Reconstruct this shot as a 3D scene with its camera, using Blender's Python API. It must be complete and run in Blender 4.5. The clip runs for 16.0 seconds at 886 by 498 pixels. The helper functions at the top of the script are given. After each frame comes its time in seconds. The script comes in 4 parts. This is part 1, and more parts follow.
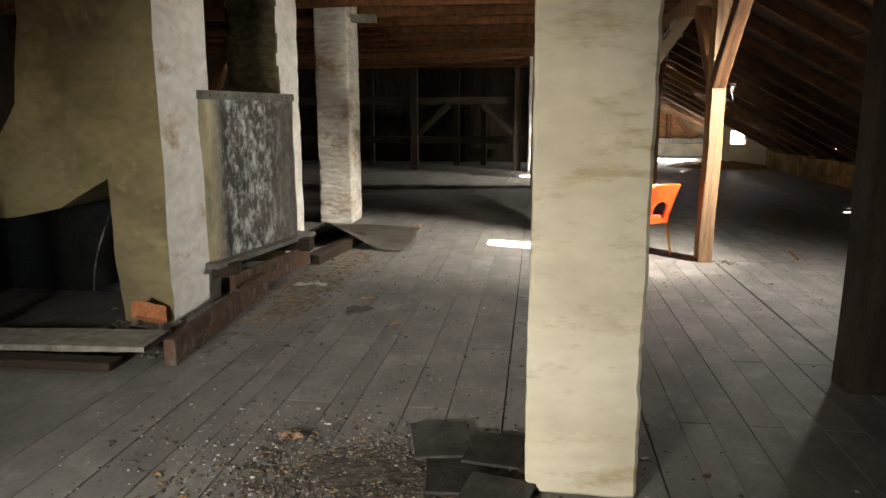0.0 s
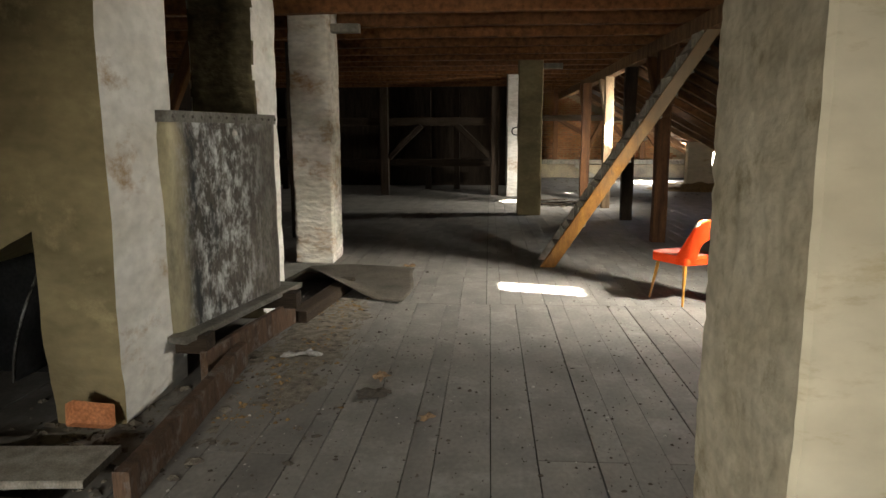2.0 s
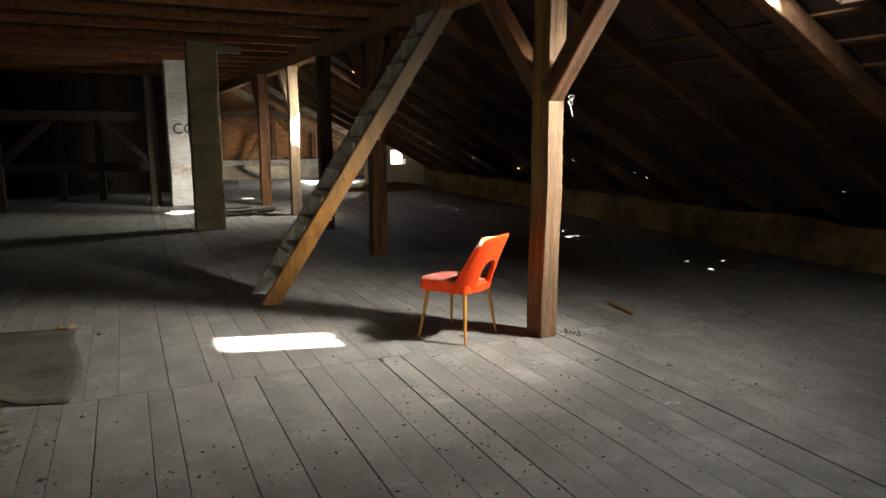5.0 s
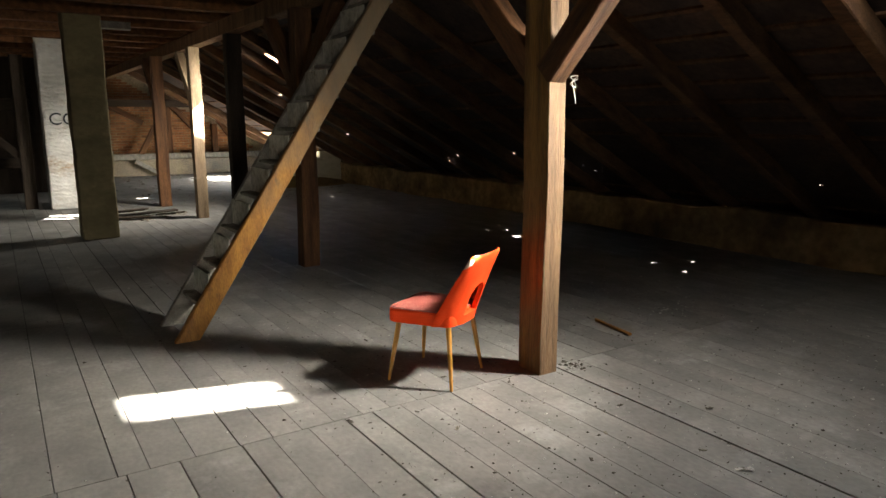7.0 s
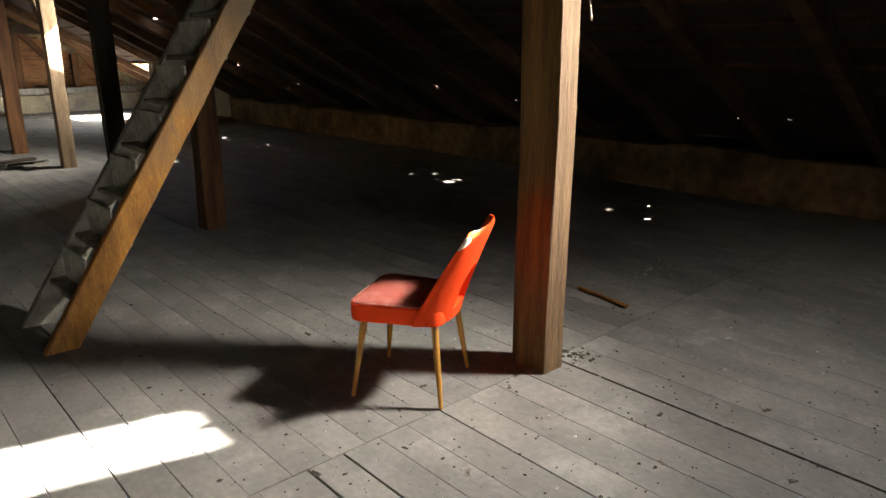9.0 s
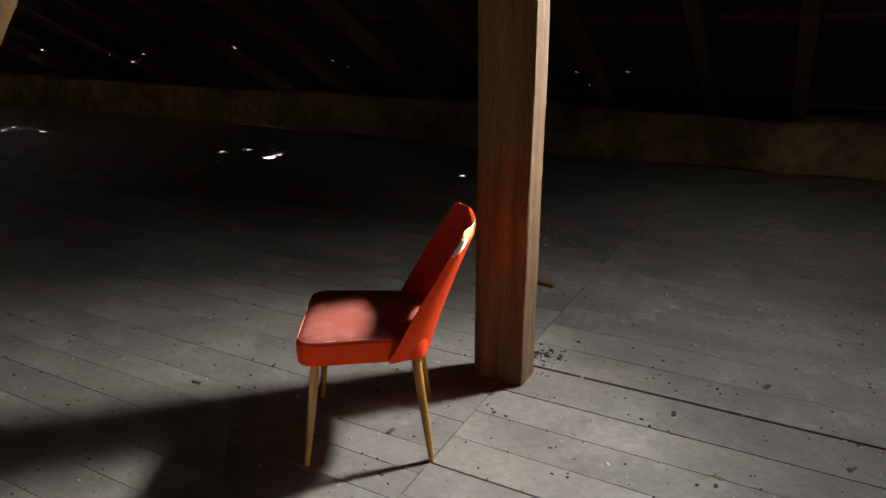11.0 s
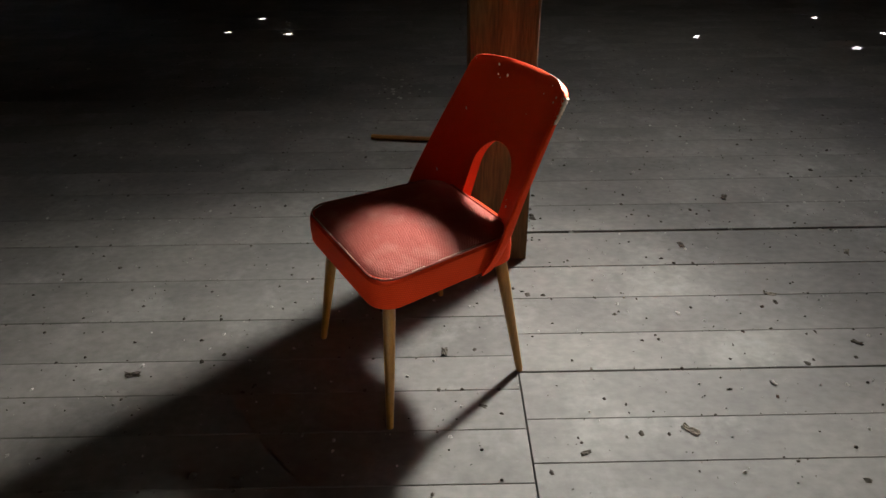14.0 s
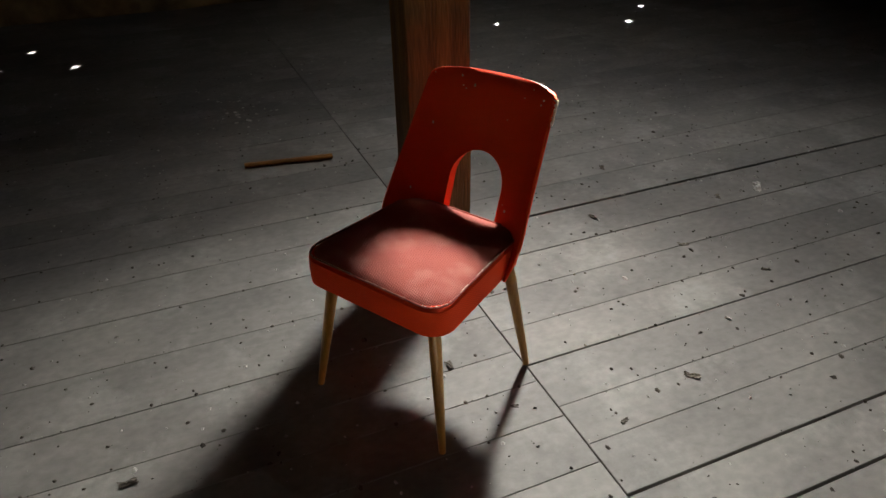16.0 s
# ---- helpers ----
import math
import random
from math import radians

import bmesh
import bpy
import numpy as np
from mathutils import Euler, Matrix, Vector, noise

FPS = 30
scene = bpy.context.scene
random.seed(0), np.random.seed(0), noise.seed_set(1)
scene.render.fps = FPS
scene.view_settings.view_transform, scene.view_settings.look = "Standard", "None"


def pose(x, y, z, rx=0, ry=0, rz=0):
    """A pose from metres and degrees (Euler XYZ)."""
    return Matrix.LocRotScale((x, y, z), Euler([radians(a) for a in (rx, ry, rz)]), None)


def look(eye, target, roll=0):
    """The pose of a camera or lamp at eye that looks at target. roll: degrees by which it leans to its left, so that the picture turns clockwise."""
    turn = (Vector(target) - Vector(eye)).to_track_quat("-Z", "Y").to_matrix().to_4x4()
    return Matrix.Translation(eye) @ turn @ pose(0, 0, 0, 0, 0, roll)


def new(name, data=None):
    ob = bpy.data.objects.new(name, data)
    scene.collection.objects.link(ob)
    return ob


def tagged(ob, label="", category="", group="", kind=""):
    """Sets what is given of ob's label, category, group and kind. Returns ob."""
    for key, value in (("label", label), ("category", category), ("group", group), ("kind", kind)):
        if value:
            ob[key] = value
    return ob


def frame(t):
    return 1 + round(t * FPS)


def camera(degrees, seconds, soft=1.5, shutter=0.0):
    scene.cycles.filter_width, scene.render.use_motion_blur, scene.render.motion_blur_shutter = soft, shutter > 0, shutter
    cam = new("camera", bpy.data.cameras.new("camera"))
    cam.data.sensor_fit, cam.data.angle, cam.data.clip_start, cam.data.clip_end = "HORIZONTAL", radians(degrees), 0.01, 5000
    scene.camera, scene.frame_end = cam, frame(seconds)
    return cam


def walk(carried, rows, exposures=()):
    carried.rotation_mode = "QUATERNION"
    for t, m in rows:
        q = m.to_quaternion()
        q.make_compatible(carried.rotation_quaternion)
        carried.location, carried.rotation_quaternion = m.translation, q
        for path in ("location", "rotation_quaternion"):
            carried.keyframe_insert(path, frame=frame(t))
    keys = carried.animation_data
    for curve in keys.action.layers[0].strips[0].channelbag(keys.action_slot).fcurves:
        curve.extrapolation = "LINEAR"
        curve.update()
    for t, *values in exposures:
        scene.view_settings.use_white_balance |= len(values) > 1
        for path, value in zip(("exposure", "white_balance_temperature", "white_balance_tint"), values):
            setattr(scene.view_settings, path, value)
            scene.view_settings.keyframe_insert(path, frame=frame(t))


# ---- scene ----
cam = camera(65.7, 16.0)
METRES, EYE, TILT, LEAN, TURN = 8.671, 1.553, 0.0, 0.0, 7.8
ROWS = [
    (0.0, 0.0, 0.0, 0.0, -0.01, -11.28, 0.05),
    (0.5, -0.016, 0.03, 0.001, -5.27, -12.22, 0.04),
    (1.0, -0.0317, 0.0705, 0.0023, -5.95, -9.88, 0.15),
    (1.5, -0.0432, 0.1053, 0.0013, -2.98, -9.03, 0.24),
    (2.0, -0.0594, 0.1456, 0.0043, -3.96, -9.68, 0.19),
    (2.5, -0.0707, 0.1831, 0.001, -8.86, -10.19, 0.23),
    (3.0, -0.0781, 0.2217, 0.0017, -14.36, -9.62, 0.26),
    (3.5, -0.0877, 0.2591, 0.0013, -19.88, -11.84, 0.3),
    (4.0, -0.0912, 0.2891, 0.0008, -28.27, -12.86, 0.23),
    (4.5, -0.0853, 0.3281, 0.0031, -31.35, -10.33, 0.28),
    (7.0, -0.049, 0.5028, 0.0022, -40.72, -10.69, 0.17),
    (7.5, -0.0426, 0.5371, 0.0044, -44.82, -11.18, 0.08),
    (8.0, -0.027, 0.5697, 0.0005, -46.26, -11.91, 0.09),
    (8.5, -0.0106, 0.5978, -0.0016, -47.16, -14.16, 0.08),
    (9.0, 0.0007, 0.628, -0.0018, -49.96, -16.17, 0.14),
    (9.5, 0.0078, 0.6594, -0.0029, -56.5, -16.75, 0.13),
    (12.0, 0.042, 0.7959, -0.0158, -78.54, -23.33, 0.32),
    (12.5, 0.0484, 0.8168, -0.0182, -84.64, -26.07, 0.12),
    (13.0, 0.052, 0.8401, -0.0191, -90.25, -28.72, 0.41),
    (13.5, 0.0582, 0.8625, -0.021, -97.06, -30.77, 0.13),
    (14.0, 0.0722, 0.8829, -0.0224, -98.73, -31.82, 0.5),
    (14.5, 0.083, 0.8967, -0.0222, -106.54, -32.43, 0.6),
    (15.0, 0.0884, 0.9174, -0.0187, -112.56, -33.9, 0.55),
    (15.5, 0.0917, 0.9365, -0.0155, -119.61, -32.94, 0.25),
    (16.0, 0.0994, 0.9488, -0.0167, -120.8, -32.28, 0.59),
]
walk(cam, [(t, pose(0, 0, EYE, TILT, LEAN, TURN) @ pose(METRES * x, METRES * y, METRES * z, 90 + pitch, roll, yaw)) for t, x, y, z, yaw, pitch, roll in ROWS], exposures=[(0, 6.77, 6550, 9), (0.8, 6.67, 6650, 8), (1.5, 6.42, 6700, 8), (2.5, 6.42, 6650, 7), (3.5, 6.02, 6500, 7), (4.5, 5.92, 6400, 7), (7, 5.87, 6450, 7), (9.0, 5.72, 6450, 8), (9.5, 5.6, 6400, 8), (12, 5.16, 6130, 8), (16, 5.24, 6180, 8)])

# ---- world, sun, roof-light glow, added fill, exposure ----
SUN = Vector((3.1, -2.1, 2.56)).normalized()
world = bpy.data.worlds.new("sky")
scene.world = world
world.use_nodes = True
wt = world.node_tree
sky = wt.nodes.new("ShaderNodeTexSky")
sky.sky_type, sky.sun_disc = "NISHITA", False
sky.sun_elevation, sky.sun_rotation = math.asin(SUN.z), math.atan2(SUN.x, SUN.y)
wt.links.new(sky.outputs[0], wt.nodes["Background"].inputs[0])
wt.nodes["Background"].inputs[1].default_value = 0.05
sun_data = bpy.data.lights.new("sun", "SUN")
sun_data.energy, sun_data.angle, sun_data.color = 5.0, radians(1.2), (1.0, 0.95, 0.86)
sun = new("sun", sun_data)
sun.matrix_world = look(SUN * 40, (0, 0, 0))


def roof_z(x):
    """Underside of the tiles over the right-hand slope."""
    return 4.154 - 0.54 * x


# roof lights: x low side, x high side (in plan), y from, y to
ROOF_LIGHTS = [
    (2.70, 3.20, 5.81, 6.20),
    (2.78, 3.28, 14.78, 15.33),
    (5.30, 6.20, 21.7, 23.3),
]
# lamps at the roof lights, the last at the added end window: place, way, size, power, spread in degrees
LOBES = [
    ((2.93, 6.30, 2.50), (-0.84, 0.22, -0.49), 0.28, 1.05, 140),
    ((2.93, 6.28, 2.50), tuple(-SUN), 0.28, 1.0, 66),
    ((2.95, 6.30, 2.48), (0.36, 0.0, -1.0), 0.28, 0.14, 110),
    ((2.95, 15.1, 2.50), (-0.85, 0.32, -0.45), 0.5, 0.75, 115),
    ((2.95, 15.1, 2.50), tuple(-SUN), 0.45, 0.75, 80),
    ((5.70, 22.5, 1.02), (-0.60, 0.0, -0.80), 0.8, 2.6, 130),
    # added fill for the pillar fronts, from an unseen end wall
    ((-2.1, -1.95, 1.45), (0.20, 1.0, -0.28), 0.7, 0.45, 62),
]
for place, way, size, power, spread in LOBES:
    d = bpy.data.lights.new("window_and_fill_light", "AREA")
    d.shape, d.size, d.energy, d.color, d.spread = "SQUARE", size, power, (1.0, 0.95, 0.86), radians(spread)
    new("window_and_fill_light", d).matrix_world = look(place, Vector(place) + Vector(way))


# ---- materials ----
def mat(name, base, dark=None, rough=0.8, scale=4.0, fine=60.0, bump=0.3, stretch=(1, 1, 1), stain=0.5, obj_random=0.0,
        metallic=0.0, courses=0.0, coat=None, coat_amount=0.5, coat_scale=8.0, coat_stretch=(1, 1, 1), spec=0.3, fine_depth=0.35, bump_dist=0.01):
    """A node material: base to dark through broad noise, fine grain, optional second colour in patches, bump."""
    m = bpy.data.materials.new(name)
    m.use_nodes = True
    nt = m.node_tree
    bsdf = nt.nodes["Principled BSDF"]
    N = nt.nodes.new
    L = nt.links.new
    dark = dark or tuple(c * 0.45 for c in base)
    tc = N("ShaderNodeTexCoord")
    mp = N("ShaderNodeMapping")
    mp.inputs["Scale"].default_value = stretch
    geo = N("ShaderNodeNewGeometry")
    info = N("ShaderNodeObjectInfo")
    add = N("ShaderNodeVectorMath")
    add.operation = "MULTIPLY_ADD"
    comb = N("ShaderNodeCombineXYZ")
    L(info.outputs["Random"], comb.inputs[0])
    L(info.outputs["Random"], comb.inputs[1])
    L(comb.outputs[0], add.inputs[0])
    add.inputs[1].default_value = (37, 53, 0)
    L(tc.outputs["Object"], add.inputs[2])
    L(add.outputs[0], mp.inputs[0])
    broad = N("ShaderNodeTexNoise")
    broad.inputs["Scale"].default_value, broad.inputs["Detail"].default_value = scale, 6
    small = N("ShaderNodeTexNoise")
    small.inputs["Scale"].default_value, small.inputs["Detail"].default_value = fine, 4
    L(mp.outputs[0], broad.inputs["Vector"])
    L(mp.outputs[0], small.inputs["Vector"])
    ramp = N("ShaderNodeValToRGB")
    ramp.color_ramp.elements[0].position, ramp.color_ramp.elements[1].position = 0.5 - stain * 0.4, 0.5 + (1 - stain) * 0.3
    ramp.color_ramp.elements[0].color, ramp.color_ramp.elements[1].color = (*dark, 1), (*base, 1)
    L(broad.outputs[0], ramp.inputs[0])
    col = ramp.outputs[0]
    if coat:
        pat = N("ShaderNodeTexNoise")
        pat.inputs["Scale"].default_value, pat.inputs["Detail"].default_value, pat.inputs["Roughness"].default_value = coat_scale, 8, 0.7
        cm = N("ShaderNodeMapping")
        cm.inputs["Scale"].default_value = coat_stretch
        L(add.outputs[0], cm.inputs[0])
        L(cm.outputs[0], pat.inputs["Vector"])
        r2 = N("ShaderNodeValToRGB")
        c = 0.72 - 0.4 * coat_amount
        r2.color_ramp.elements[0].position, r2.color_ramp.elements[1].position = c - 0.06, c + 0.08
        L(pat.outputs[0], r2.inputs[0])
        mx = N("ShaderNodeMix")
        mx.data_type = "RGBA"
        L(r2.outputs[0], mx.inputs["Factor"])
        L(col, mx.inputs[6])
        mx.inputs[7].default_value = (*coat, 1)
        col = mx.outputs[2]
    mul = N("ShaderNodeMix")
    mul.data_type, mul.blend_type = "RGBA", "MULTIPLY"
    mul.inputs["Factor"].default_value = 1.0
    rr = N("ShaderNodeMapRange")
    rr.inputs["From Min"].default_value, rr.inputs["From Max"].default_value = 0.3, 0.7
    rr.inputs["To Min"].default_value, rr.inputs["To Max"].default_value = 1 - fine_depth, 1 + fine_depth * 0.5
    L(small.outputs[0], rr.inputs["Value"])
    L(col, mul.inputs[6])
    L(rr.outputs[0], mul.inputs[7])
    col = mul.outputs[2]
    if obj_random:
        m3 = N("ShaderNodeMix")
        m3.data_type, m3.blend_type = "RGBA", "MULTIPLY"
        m3.inputs["Factor"].default_value = 1.0
        r3 = N("ShaderNodeMapRange")
        r3.inputs["To Min"].default_value, r3.inputs["To Max"].default_value = 1 - obj_random, 1 + obj_random * 0.6
        L(info.outputs["Random"], r3.inputs["Value"])
        L(col, m3.inputs[6])
        L(r3.outputs[0], m3.inputs[7])
        col = m3.outputs[2]
    L(col, bsdf.inputs["Base Color"])
    bsdf.inputs["Roughness"].default_value = rough
    bsdf.inputs["Metallic"].default_value = metallic
    bsdf.inputs["Specular IOR Level"].default_value = spec
    sm = N("ShaderNodeMath")
    sm.operation = "MULTIPLY_ADD"
    sm.inputs[1].default_value = 2.0
    L(broad.outputs[0], sm.inputs[0])
    L(small.outputs[0], sm.inputs[2])
    height = sm.outputs[0]
    if courses:
        wv = N("ShaderNodeTexWave")
        wv.bands_direction = "Z"
        wv.inputs["Scale"].default_value, wv.inputs["Distortion"].default_value, wv.inputs["Detail Scale"].default_value = 4.0, 7.0, 1.5
        L(tc.outputs["Object"], wv.inputs["Vector"])
        ca = N("ShaderNodeMath")
        ca.operation = "MULTIPLY_ADD"
        ca.inputs[1].default_value = courses
        L(wv.outputs["Fac"], ca.inputs[0])
        L(height, ca.inputs[2])
        height = ca.outputs[0]
    bp = N("ShaderNodeBump")
    bp.inputs["Strength"].default_value, bp.inputs["Distance"].default_value = bump, bump_dist
    L(height, bp.inputs["Height"])
    L(bp.outputs[0], bsdf.inputs["Normal"])
    return m


def fabric(name, base, dark, dust, weave=76, relief=0.5):
    """Woven upholstery: a crossed weave in bump and tone, and worn dusty patches."""
    m = bpy.data.materials.new(name)
    m.use_nodes = True
    nt = m.node_tree
    N, L = nt.nodes.new, nt.links.new
    bsdf = nt.nodes["Principled BSDF"]
    tc = N("ShaderNodeTexCoord")
    heights = []
    for axis, turn in ((0, 40), (1, 40)):
        mp = N("ShaderNodeMapping")
        mp.inputs["Rotation"].default_value = (radians(turn), radians(turn * 0.6), radians(turn))
        L(tc.outputs["Object"], mp.inputs[0])
        wv = N("ShaderNodeTexWave")
        wv.bands_direction = "X" if axis == 0 else "Y"
        wv.inputs["Scale"].default_value, wv.inputs["Distortion"].default_value = weave, 0.6
        L(mp.outputs[0], wv.inputs["Vector"])
        heights.append(wv.outputs["Fac"])
    ml = N("ShaderNodeMath")
    ml.operation = "MULTIPLY"
    L(heights[0], ml.inputs[0])
    L(heights[1], ml.inputs[1])
    ns = N("ShaderNodeTexNoise")
    ns.inputs["Scale"].default_value, ns.inputs["Detail"].default_value = 16, 9
    L(tc.outputs["Object"], ns.inputs["Vector"])
    r = N("ShaderNodeValToRGB")
    r.color_ramp.elements[0].color, r.color_ramp.elements[1].color = (*dark, 1), (*base, 1)
    r.color_ramp.elements[0].position, r.color_ramp.elements[1].position = 0.0, 0.45
    L(ml.outputs[0], r.inputs[0])
    r2 = N("ShaderNodeValToRGB")
    r2.color_ramp.elements[0].position, r2.color_ramp.elements[1].position = 0.45, 0.8
    r2.color_ramp.elements[1].color = (dust[3], dust[3], dust[3], 1)
    L(ns.outputs[0], r2.inputs[0])
    mx = N("ShaderNodeMix")
    mx.data_type = "RGBA"
    L(r2.outputs[0], mx.inputs["Factor"])
    L(r.outputs[0], mx.inputs[6])
    mx.inputs[7].default_value = (*dust[:3], 1)
    L(mx.outputs[2], bsdf.inputs["Base Color"])
    bsdf.inputs["Roughness"].default_value = 0.75
    bsdf.inputs["Specular IOR Level"].default_value = 0.12
    bsdf.inputs["Sheen Weight"].default_value = 0.0
    bp = N("ShaderNodeBump")
    bp.inputs["Strength"].default_value, bp.inputs["Distance"].default_value = relief, 0.003
    L(ml.outputs[0], bp.inputs["Height"])
    L(bp.outputs[0], bsdf.inputs["Normal"])
    return m


M_PLANK = mat("grey_floor_board", (0.215, 0.20, 0.18), (0.145, 0.135, 0.124), rough=0.66, scale=2.6, fine=30, bump=0.14, stretch=(1.4, 0.9, 1), obj_random=0.10,
              coat=(0.255, 0.243, 0.222), coat_amount=0.36, coat_scale=2.4, spec=0.35, bump_dist=0.004, fine_depth=0.16)
M_SUB = mat("dark_dust_bed", (0.016, 0.014, 0.012), rough=0.95, scale=6, fine=50)
M_PLASTER = mat("cream_limewash", (0.69, 0.625, 0.475), (0.57, 0.505, 0.365), rough=0.9, scale=1.6, fine=7, bump=0.2, stretch=(1, 1, 1.8), stain=0.55, courses=0.5,
                coat=(0.46, 0.38, 0.235), coat_amount=0.30, coat_scale=3.0, coat_stretch=(1, 1, 3.2), fine_depth=0.10, bump_dist=0.02)
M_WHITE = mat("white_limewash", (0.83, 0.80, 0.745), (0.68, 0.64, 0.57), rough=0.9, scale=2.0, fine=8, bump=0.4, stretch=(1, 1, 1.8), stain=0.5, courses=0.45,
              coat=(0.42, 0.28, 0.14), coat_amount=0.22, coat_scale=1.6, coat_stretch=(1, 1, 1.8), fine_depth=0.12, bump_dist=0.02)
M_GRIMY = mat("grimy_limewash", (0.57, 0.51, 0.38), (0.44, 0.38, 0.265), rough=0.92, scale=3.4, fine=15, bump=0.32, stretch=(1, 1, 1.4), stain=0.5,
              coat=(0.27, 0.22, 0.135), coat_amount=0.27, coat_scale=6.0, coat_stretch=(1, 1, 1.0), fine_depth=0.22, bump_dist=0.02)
M_BRICKWASH = mat("whitewashed_brick", (0.80, 0.76, 0.68), (0.60, 0.54, 0.44), rough=0.92, scale=2.4, fine=9, bump=0.5, stretch=(1, 1, 2.2), stain=0.5, courses=0.5,
                  coat=(0.36, 0.22, 0.10), coat_amount=0.34, coat_scale=1.5, coat_stretch=(1, 1, 1.5), fine_depth=0.2, bump_dist=0.025)
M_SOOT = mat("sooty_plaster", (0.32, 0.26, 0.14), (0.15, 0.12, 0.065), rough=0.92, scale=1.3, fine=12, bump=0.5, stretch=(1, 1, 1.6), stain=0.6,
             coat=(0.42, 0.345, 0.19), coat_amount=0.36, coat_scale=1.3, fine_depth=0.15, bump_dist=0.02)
# dark plaster tone that carries the shade on the tall pillar's south face
M_PLASTER_SHADE = mat("shade_dark_plaster", (0.17, 0.14, 0.075), (0.08, 0.065, 0.036), rough=0.92, scale=1.5, fine=12, bump=0.5, stretch=(1, 1, 1.6), stain=0.55, bump_dist=0.02)
M_EAVES = mat("brown_eaves_plaster", (0.34, 0.23, 0.11), (0.07, 0.048, 0.026), rough=0.95, scale=1.6, fine=9, bump=0.6, stain=0.55, bump_dist=0.03)
M_TIMBER = mat("old_brown_timber", (0.18, 0.080, 0.030), (0.06, 0.026, 0.012), rough=0.75, scale=2.4, fine=30, bump=0.5, stretch=(6, 6, 0.6), stain=0.5, obj_random=0.25)
M_POST = mat("orange_brown_post", (0.25, 0.135, 0.036), (0.08, 0.042, 0.013), rough=0.65, scale=2.2, fine=26, bump=0.5, stretch=(6, 6, 0.5), stain=0.55)
# greyer copy of the post wood: weathering plus direct light put into the colour
M_POST_LITGREY = mat("weathered_lit_post_face", (0.21, 0.125, 0.066), (0.075, 0.044, 0.025), rough=0.85, scale=2.6, fine=30, bump=0.6, stretch=(7, 7, 0.5), stain=0.55)
M_PALEPOST = mat("pale_weathered_post", (0.30, 0.21, 0.125), (0.14, 0.09, 0.05), rough=0.8, scale=2.4, fine=28, bump=0.5, stretch=(6, 6, 0.5), stain=0.5)
M_TIMBER_X = mat("old_brown_joist", (0.25, 0.105, 0.037), (0.11, 0.043, 0.015), rough=0.8, scale=2.2, fine=26, bump=0.5, stretch=(0.6, 6, 6), stain=0.5, obj_random=0.3)
M_TIMBER_Y = mat("old_brown_purlin", (0.32, 0.18, 0.085), (0.15, 0.08, 0.04), rough=0.8, scale=2.2, fine=26, bump=0.5, stretch=(6, 0.6, 6), stain=0.5, obj_random=0.2)
M_TREAD = mat("dusty_worn_tread", (0.40, 0.37, 0.31), (0.17, 0.15, 0.12), rough=0.85, scale=4, fine=26, bump=0.35, stretch=(1, 1, 1), obj_random=0.2,
              coat=(0.10, 0.08, 0.055), coat_amount=0.34, coat_scale=4.0, fine_depth=0.3)


def ladder_wood():
    """Honey-coloured wood below, greyed and rubbed towards the top, where weaker light is also put into the colour,
    with dirt specks.
    """
    m = mat("honey_ladder_wood", (0.42, 0.19, 0.036), (0.20, 0.085, 0.02), rough=0.6, scale=3.0, fine=34, bump=0.4, stretch=(5, 5, 1.0), stain=0.5,
            coat=(0.13, 0.085, 0.045), coat_amount=0.26, coat_scale=5.0, coat_stretch=(1, 1, 0.6))
    nt = m.node_tree
    N, L = nt.nodes.new, nt.links.new
    bsdf = nt.nodes["Principled BSDF"]
    col = bsdf.inputs["Base Color"].links[0].from_socket
    tc = N("ShaderNodeTexCoord")
    sep = N("ShaderNodeSeparateXYZ")
    L(tc.outputs["Object"], sep.inputs[0])
    ns = N("ShaderNodeTexNoise")
    ns.inputs["Scale"].default_value, ns.inputs["Detail"].default_value = 4.0, 8
    L(tc.outputs["Object"], ns.inputs["Vector"])
    add = N("ShaderNodeMath")
    add.operation = "MULTIPLY_ADD"
    add.inputs[1].default_value = 1.5
    L(ns.outputs[0], add.inputs[0])
    L(sep.outputs[2], add.inputs[2])
    # grey by height: wear, and the loss of bounced light up the stringer
    mr = N("ShaderNodeMapRange")
    mr.inputs["From Min"].default_value, mr.inputs["From Max"].default_value, mr.inputs["To Max"].default_value = 1.55, 2.75, 0.85
    L(add.outputs[0], mr.inputs["Value"])
    mx = N("ShaderNodeMix")
    mx.data_type = "RGBA"
    L(mr.outputs[0], mx.inputs["Factor"])
    L(col, mx.inputs[6])
    mx.inputs[7].default_value = (0.22, 0.175, 0.115, 1)
    L(mx.outputs[2], bsdf.inputs["Base Color"])
    return m


M_LADDER = ladder_wood()
# dusty risers, made paler to stand in for light bounced off the sun patch
M_RISER = mat("dusty_bounce_lit_riser", (0.62, 0.60, 0.52), (0.36, 0.34, 0.28), rough=0.9, scale=3.5, fine=24, bump=0.3, obj_random=0.15, coat=(0.16, 0.13, 0.09), coat_amount=0.26, coat_scale=4.0)
M_GREYWOOD = mat("weathered_grey_wood", (0.34, 0.31, 0.26), (0.18, 0.16, 0.13), rough=0.8, scale=3, fine=30, bump=0.4, stretch=(4, 2, 4), obj_random=0.2)
# dark wood; its near-black tone also stands in for shade in the far bay
M_DARKWOOD = mat("dark_and_shaded_wood", (0.05, 0.034, 0.022), (0.024, 0.016, 0.010), rough=0.85, scale=2.5, fine=24, bump=0.5, stretch=(5, 5, 0.7), obj_random=0.2)
